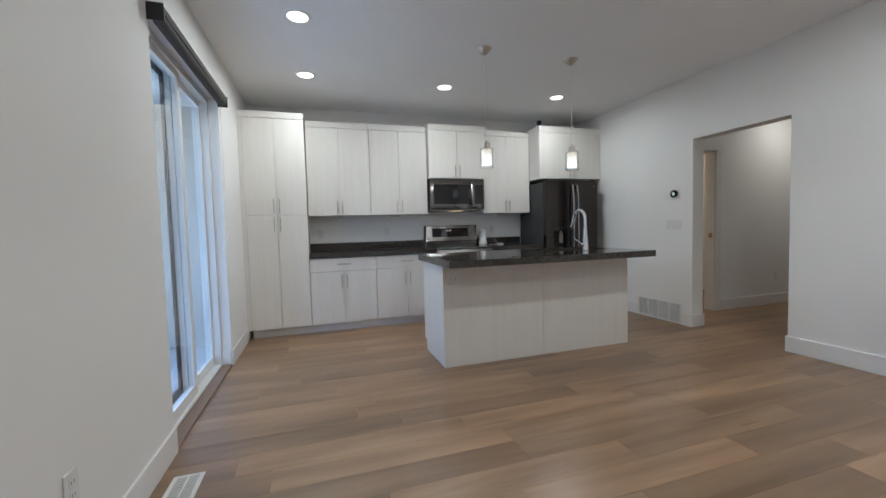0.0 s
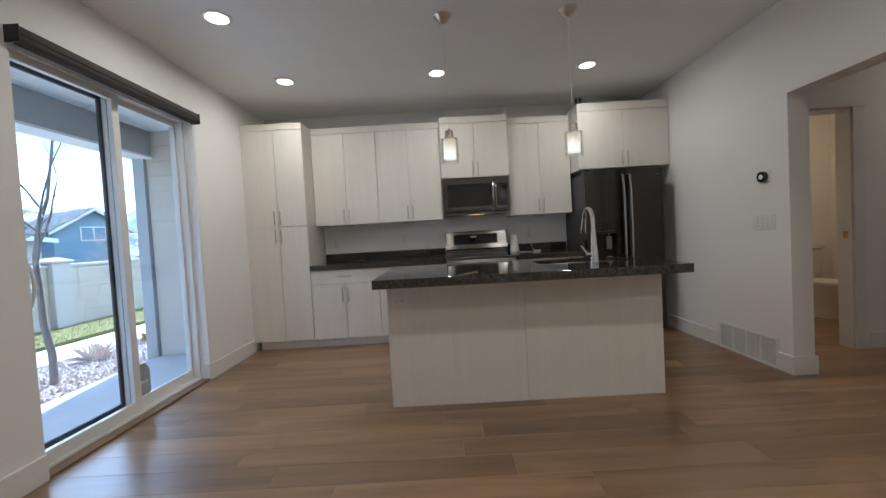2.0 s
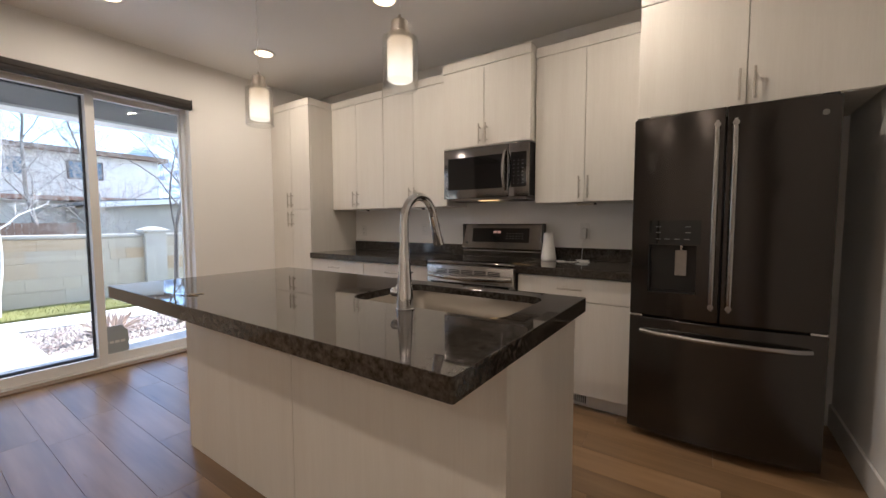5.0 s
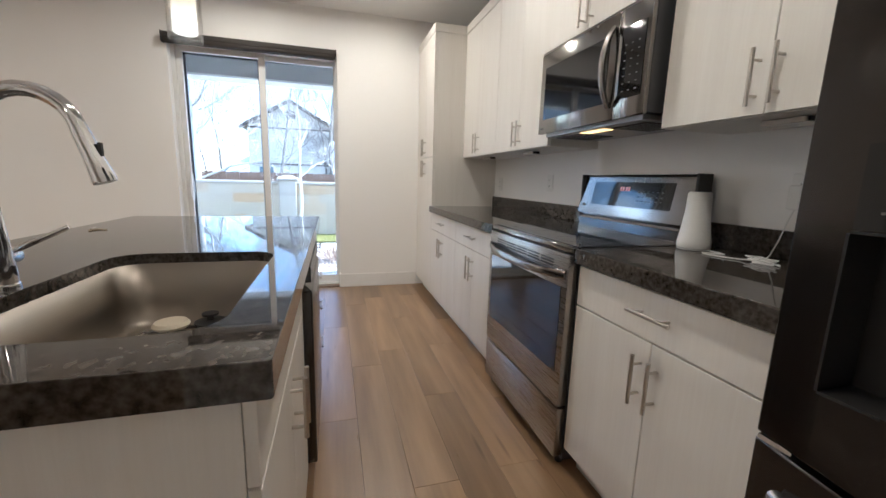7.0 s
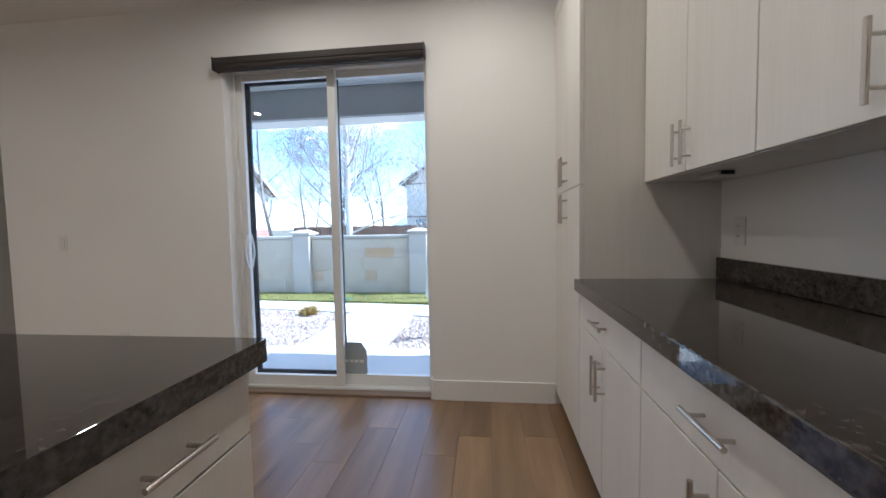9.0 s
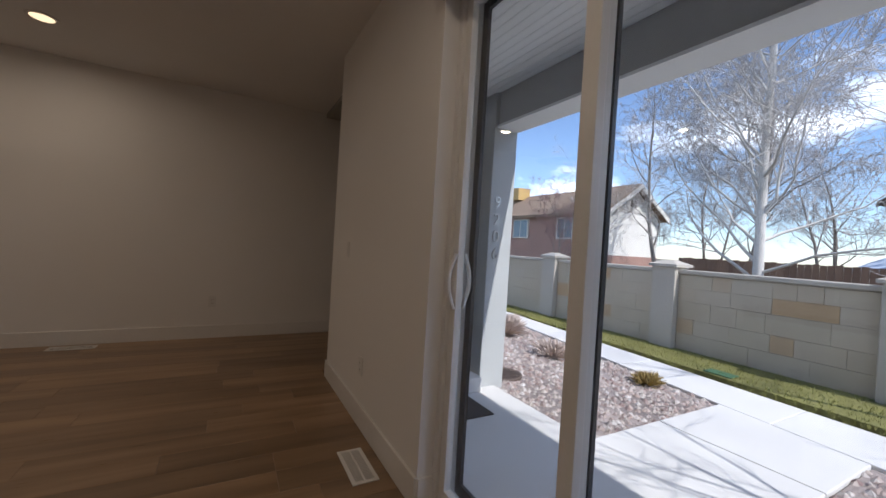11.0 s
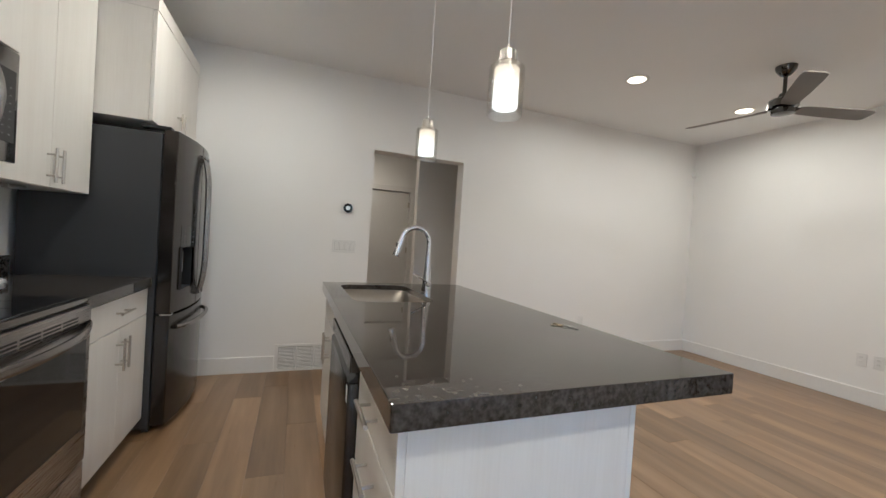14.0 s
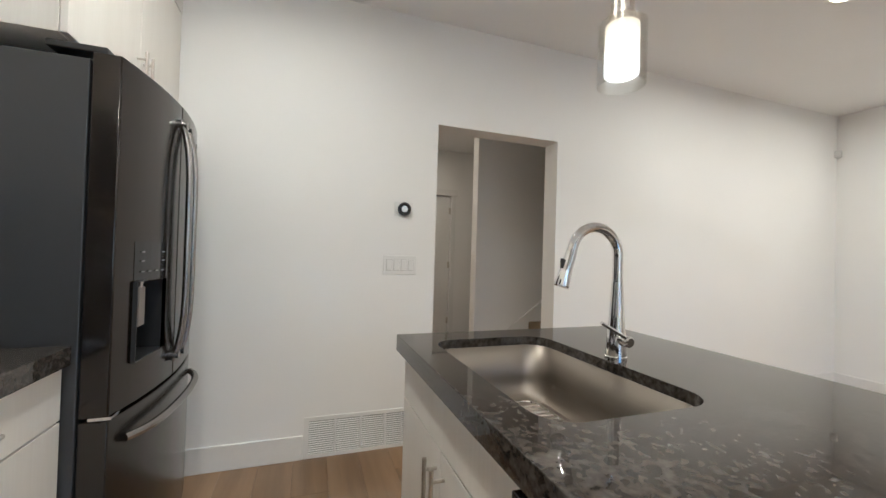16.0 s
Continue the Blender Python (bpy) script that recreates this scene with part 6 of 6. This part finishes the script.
def house(name, label, origin, rot, width, length, eave, ridge, wall, roofmat, side=None, over=0.45, lower=None):
    """A gabled house; its gable end faces local +x, the ridge runs along local -x."""
    h = thing(name, label, "house", (origin[0], origin[1], -0.3))
    m = Matrix.Translation(origin) @ Matrix.Rotation(radians(rot), 4, "Z")
    hw = width / 2

    def put(nm, bm, mat, parent, lab=""):
        bmesh.ops.transform(bm, matrix=m, verts=bm.verts)
        return part(nm, bm, mat, parent, lab)
    bm = bmesh.new()
    pr = [(-hw, -0.3), (hw, -0.3), (hw, eave), (0, ridge), (-hw, eave)]
    rr = [[bm.verts.new((x, y, z)) for y, z in pr] for x in (0, -length)]
    for k in range(5):
        bm.faces.new((rr[0][k], rr[0][(k + 1) % 5], rr[1][(k + 1) % 5], rr[1][k]))
    bm.faces.new(rr[0]), bm.faces.new(rr[1][::-1])
    wl_ = put("wall", bm, wall, h)
    slope = (ridge - eave) / hw
    for s in (-1, 1):
        bm = bmesh.new()
        pts = [(0, ridge + 0.03), (s * (hw + over), eave - slope * over + 0.03)]
        vs = [[bm.verts.new((x, y, z + dz)) for y, z in pts for dz in (0, 0.16)] for x in (over, -length - over)]
        a, b = vs
        for q in ((a[0], a[1], a[3], a[2]), (b[0], b[2], b[3], b[1]), (a[0], a[2], b[2], b[0]), (a[1], b[1], b[3], a[3]), (a[2], a[3], b[3], b[2]), (a[0], b[0], b[1], a[1])):
            bm.faces.new(q)
        put("roof", bm, roofmat, h)
        bm = bmesh.new()
        vs = [[bm.verts.new((x, y, z + dz)) for y, z in pts for dz in (-0.14, 0.10)] for x in (over + 0.005, over + 0.05)]
        a, b = vs
        for q in ((a[0], a[1], a[3], a[2]), (b[0], b[2], b[3], b[1]), (a[0], a[2], b[2], b[0]), (a[1], b[1], b[3], a[3])):
            bm.faces.new(q)
        put("barge_board", bm, HTRIM if wall is HW and side is None else HW, h)
    if side:
        for s in (-1, 1):
            put("side_cladding", B((-length, -0.02, s * hw, s * (hw + 0.05), -0.3, eave - 0.05)), side, h)
    if lower:
        put("lower_cladding", B((0.0, 0.05, -hw, hw, -0.3, lower)), side or HBRICK, h)
    return h, put, wl_


def win(put, parent, x, y, z, w, h, face):
    if face == "x":
        f = put("window", B((x, x + 0.09, y - w / 2 - 0.08, y + w / 2 + 0.08, z - h / 2 - 0.08, z + h / 2 + 0.08)), HW, parent)
        put("pane", B((x + 0.091, x + 0.10, y - w / 2, y - 0.03, z - h / 2, z + h / 2)), HGLASS, f)
        put("pane", B((x + 0.091, x + 0.10, y + 0.03, y + w / 2, z - h / 2, z + h / 2)), HGLASS, f)
    else:
        s = 1 if face == "y" else -1
        f = put("window", B((x - w / 2 - 0.08, x + w / 2 + 0.08, min(y, y + s * 0.09), max(y, y + s * 0.09), z - h / 2 - 0.08, z + h / 2 + 0.08)), HW, parent)
        for a, b in ((x - w / 2, x - 0.03), (x + 0.03, x + w / 2)):
            put("pane", B((a, b, min(y + s * 0.091, y + s * 0.1), max(y + s * 0.091, y + s * 0.1), z - h / 2, z + h / 2)), HGLASS, f)


# white house straight across
ha, hput, hwall = house("house", "white two-storey house with a gable and brown trim", (-26, -4.25, 0), 0, 5.6, 9, 4.55, 6.2, HW, HROOF)
hput("gable_vent", B((0.0, 0.06, -0.3, 0.3, 5.1, 5.6)), HTRIM, ha)
hput("belt_board", B((0.0, 0.06, -2.8, 2.8, 4.35, 4.47)), HTRIM, ha)
hput("belt_board", B((0.0, 0.06, -2.8, 2.8, 1.9, 2.02)), HTRIM, ha)
win(hput, ha, 0.0, -1.7, 1.2, 0.9, 1.1, "x")
single("house_wing_front", B((-27.4, -24.1, -1.3, 6.8, -0.3, 5.0)), HW, "white two-storey wing of the house", "house")
hw_ = thing("wing_roof", "brown shingled roof of the house wing", "roof", (-26, 2.7, 5.0))
part("roof", B((-28.2, -23.6, -1.4, 7.2, 5.01, 5.25)), HROOF, hw_)
bal = thing("balcony", "wooden balcony on the house wing", "balcony", (-23.5, 2.6, 2.5))
part("deck", B((-24.099, -22.6, -1.0, 6.5, 2.45, 2.65)), plain("balcony_wood", (0.33, 0.17, 0.11), 0.8), bal)
part("rail", B((-22.66, -22.6, -1.0, 6.5, 3.42, 3.5)), HW, bal)
for k in range(26):
    part("baluster", B((-22.65, -22.61, -1.0 + k * 0.3, -0.95 + k * 0.3, 2.651, 3.419)), HW, bal)
for y in (0.45, 3.4):
    f = thing("window_1", "white-framed upper window of the house wing", "window", (-24.09, y, 3.7), kind="structure")
    part("window_frame", B((-24.099, -24.03, y - 0.75, y + 0.75, 3.65, 4.65)), HTRIM if y > 2 else HW, f)
    part("pane", B((-24.029, -24.0, y - 0.66, y - 0.04, 3.74, 4.56)), HGLASS, f)
    part("pane", B((-24.029, -24.0, y + 0.04, y + 0.66, 3.74, 4.56)), HGLASS, f)

# brick house to the south-west
hc, bput, bwall = house("brick_house", "two-storey brick house with a white gable end", (-17.1, -14.0, 0), 90, 4.2, 16, 3.35, 4.7, HW, HROOF, HBRICK, 0.4, 1.2)
win(bput, hc, -2.4, 2.16, 2.5, 1.0, 1.0, "y")
win(bput, hc, -2.4, -2.16, 2.5, 1.0, 1.0, "-y")
win(bput, hc, -6.0, -2.16, 2.5, 1.2, 1.0, "-y")
bput("gable_vent", B((0.0, 0.06, -0.2, 0.2, 3.7, 4.05)), HTRIM, hc)
bput("roof_cooler", B((-9.0, -8.0, -0.9, 0.1, 4.6, 5.4)), plain("cooler_tan", (0.50, 0.33, 0.12), 0.6), hc, "tan rooftop cooler")

# low building and blue-grey house to the north-west
house("low_building", "long low building with a grey roof beyond the wall", (-19, 9.0, 0), 0, 13, 8, 2.1, 2.7, plain("tan_stucco", (0.42, 0.38, 0.32), 0.9, vary=0.05), HROOFG)
house("long_house", "long grey-roofed row house in the distance", (-34, 24.0, 0), 0, 20, 10, 3.0, 4.9, HBLUE, HROOFG)
hd, dput, dwall = house("blue_house", "blue-grey gabled house with white trim", (-27, 27.5, 0), -25, 5, 8, 3.3, 5.0, HBLUE, HROOFG, HBLUE)
win(dput, hd, 0.0, 0.0, 3.0, 1.6, 1.0, "x")


def mountains():
    rng = random.Random(3)
    vs, fs = [], []
    n, rows = 120, 8
    for j in range(rows):
        for i in range(n):
            a = radians(95 + 130 * i / (n - 1))
            rr = 2300 + j * 130
            h = (0.5 + 0.5 * noise.noise((i * 0.075, 3.1, 0))) * 620 + 130 * noise.noise((i * 0.3, j * 0.5, 1)) + 60
            u = j / (rows - 1)
            deg = math.degrees(a)
            fade = max(0.0, math.cos(radians(185 - deg) * 0.75)) if deg < 183 else max(0.0, 1 - (deg - 183) / 12)
            vs.append((math.cos(a) * rr, math.sin(a) * rr, -5 + max(0, h) * (1 - (1 - u) ** 1.6) * fade))
    for j in range(rows - 1):
        for i in range(n - 1):
            fs.append((j * n + i, j * n + i + 1, (j + 1) * n + i + 1, (j + 1) * n + i))
    me = bpy.data.meshes.new("backdrop")
    me.from_pydata(vs, [], fs)
    m, nn, l, b = principled("hazy_mountain")
    v = world_coords(nn, l, (0.004, 0.004, 0.012))
    f = noise_node(nn, l, v, 2.2, 6, 0.6)
    # distance haze is mixed into the base colour as pale blue
    l.new(ramp(nn, l, f, [(0.42, (0.07, 0.12, 0.21)), (0.58, (0.40, 0.45, 0.52))]), b.inputs["Base Color"])
    b.inputs["Roughness"].default_value = 1.0
    me.materials.append(m)
    me.shade_smooth()
    tagged(new("backdrop", me), "hazy blue mountains with patches of snow", "mountains", kind="structure")


mountains()


# ---- stone blocks of the boundary wall ----
def wall_blocks():
    rng = random.Random(12)
    cache = {}
    far_v, far_f = [], []
    count = 0
    for p0, p1 in zip(PILLARS, PILLARS[1:]):
        a, b = p0 + 0.182, p1 - 0.182
        z = -0.22
        for course in range(5):
            h = (0.30, 0.22, 0.26, 0.20, 0.195)[course]
            y = a
            while y < b - 0.02:
                w = rng.choice((0.32, 0.46, 0.62, 0.24))
                if b - (y + w) < 0.2:
                    w = b - y
                key = (round(w, 2), h)
                near = -9.8 < (y + w / 2) < 5.2
                d = rng.choice((0.0, 0.002, 0.005))
                if near and count < 290:
                    if key not in cache:
                        bm = B((-0.02, 0.012, 0.001, key[0] - 0.001, 0.001, h - 0.001))
                        bmesh.ops.bevel(bm, geom=[e for e in bm.edges if all(v.co.x > 0 for v in e.verts)], offset=0.0025, segments=1, affect="EDGES")
                        cache[key] = to_mesh("block", bm, STONE)
                    ob = new("block", cache[key])
                    ob.location = Vector((-5.235 + d, y, z)) - ORIGIN[BWALL]
                    ob.parent = BWALL
                    count += 1
                else:
                    i = len(far_v)
                    far_v += [(x, yy, zz) for x in (-5.25, -5.223 + d) for yy in (y + 0.004, y + w - 0.004) for zz in (z + 0.004, z + h - 0.004)]
                    far_f += [(i + 4, i + 6, i + 7, i + 5), (i, i + 4, i + 5, i + 1), (i + 2, i + 3, i + 7, i + 6), (i + 1, i + 5, i + 7, i + 3), (i, i + 2, i + 6, i + 4)]
                y += w
            z += h
    me = bpy.data.meshes.new("far_blocks")
    me.from_pydata([tuple(Vector(v) - ORIGIN[BWALL]) for v in far_v], [], far_f)
    me.materials.append(island_tones("far_wall_stone", [(0.46, 0.395, 0.30), (0.49, 0.43, 0.34), (0.45, 0.39, 0.30), (0.46, 0.325, 0.19)]))
    ob = new("far_blocks", me)
    ob.parent = BWALL
    tagged(ob, "beige stone blocks", kind="stuff")


wall_blocks()


# ---- floor planks ----
def planks():
    rng = random.Random(21)
    cache = {}
    PW, PL = 0.181, 1.22
    y = YS
    ORIGIN[floor] = Vector((0, 0, 0))
    while y < -0.001:
        w = min(PW, -y)
        x_end = 7.6 if y > -3.30 else XW + 0.06
        x = -1.45 if y + w < YA + 0.01 else 0.0
        if y > SL0 and y + w < SL1:
            x = -0.012
        ln = PL * rng.uniform(0.25, 1.0)
        while x < x_end - 0.01:
            ln = min(ln, x_end - x)
            if 0 < x_end - (x + ln) < 0.12:
                ln = x_end - x
            key = (round(ln, 3), round(w, 3))
            if key not in cache:
                bm = B((0.0003, key[0] - 0.0003, 0.0003, key[1] - 0.0003, -0.0115, 0.0))
                bmesh.ops.bevel(bm, geom=[e for e in bm.edges if all(v.co.z > -0.001 for v in e.verts)], offset=0.0011, segments=1, affect="EDGES")
                cache[key] = to_mesh("plank", bm, PLANK)
            ob = new("plank", cache[key])
            ob.location = (x, y, 0)
            ob.parent = floor
            x += ln
            ln = PL
        y += w


planks()
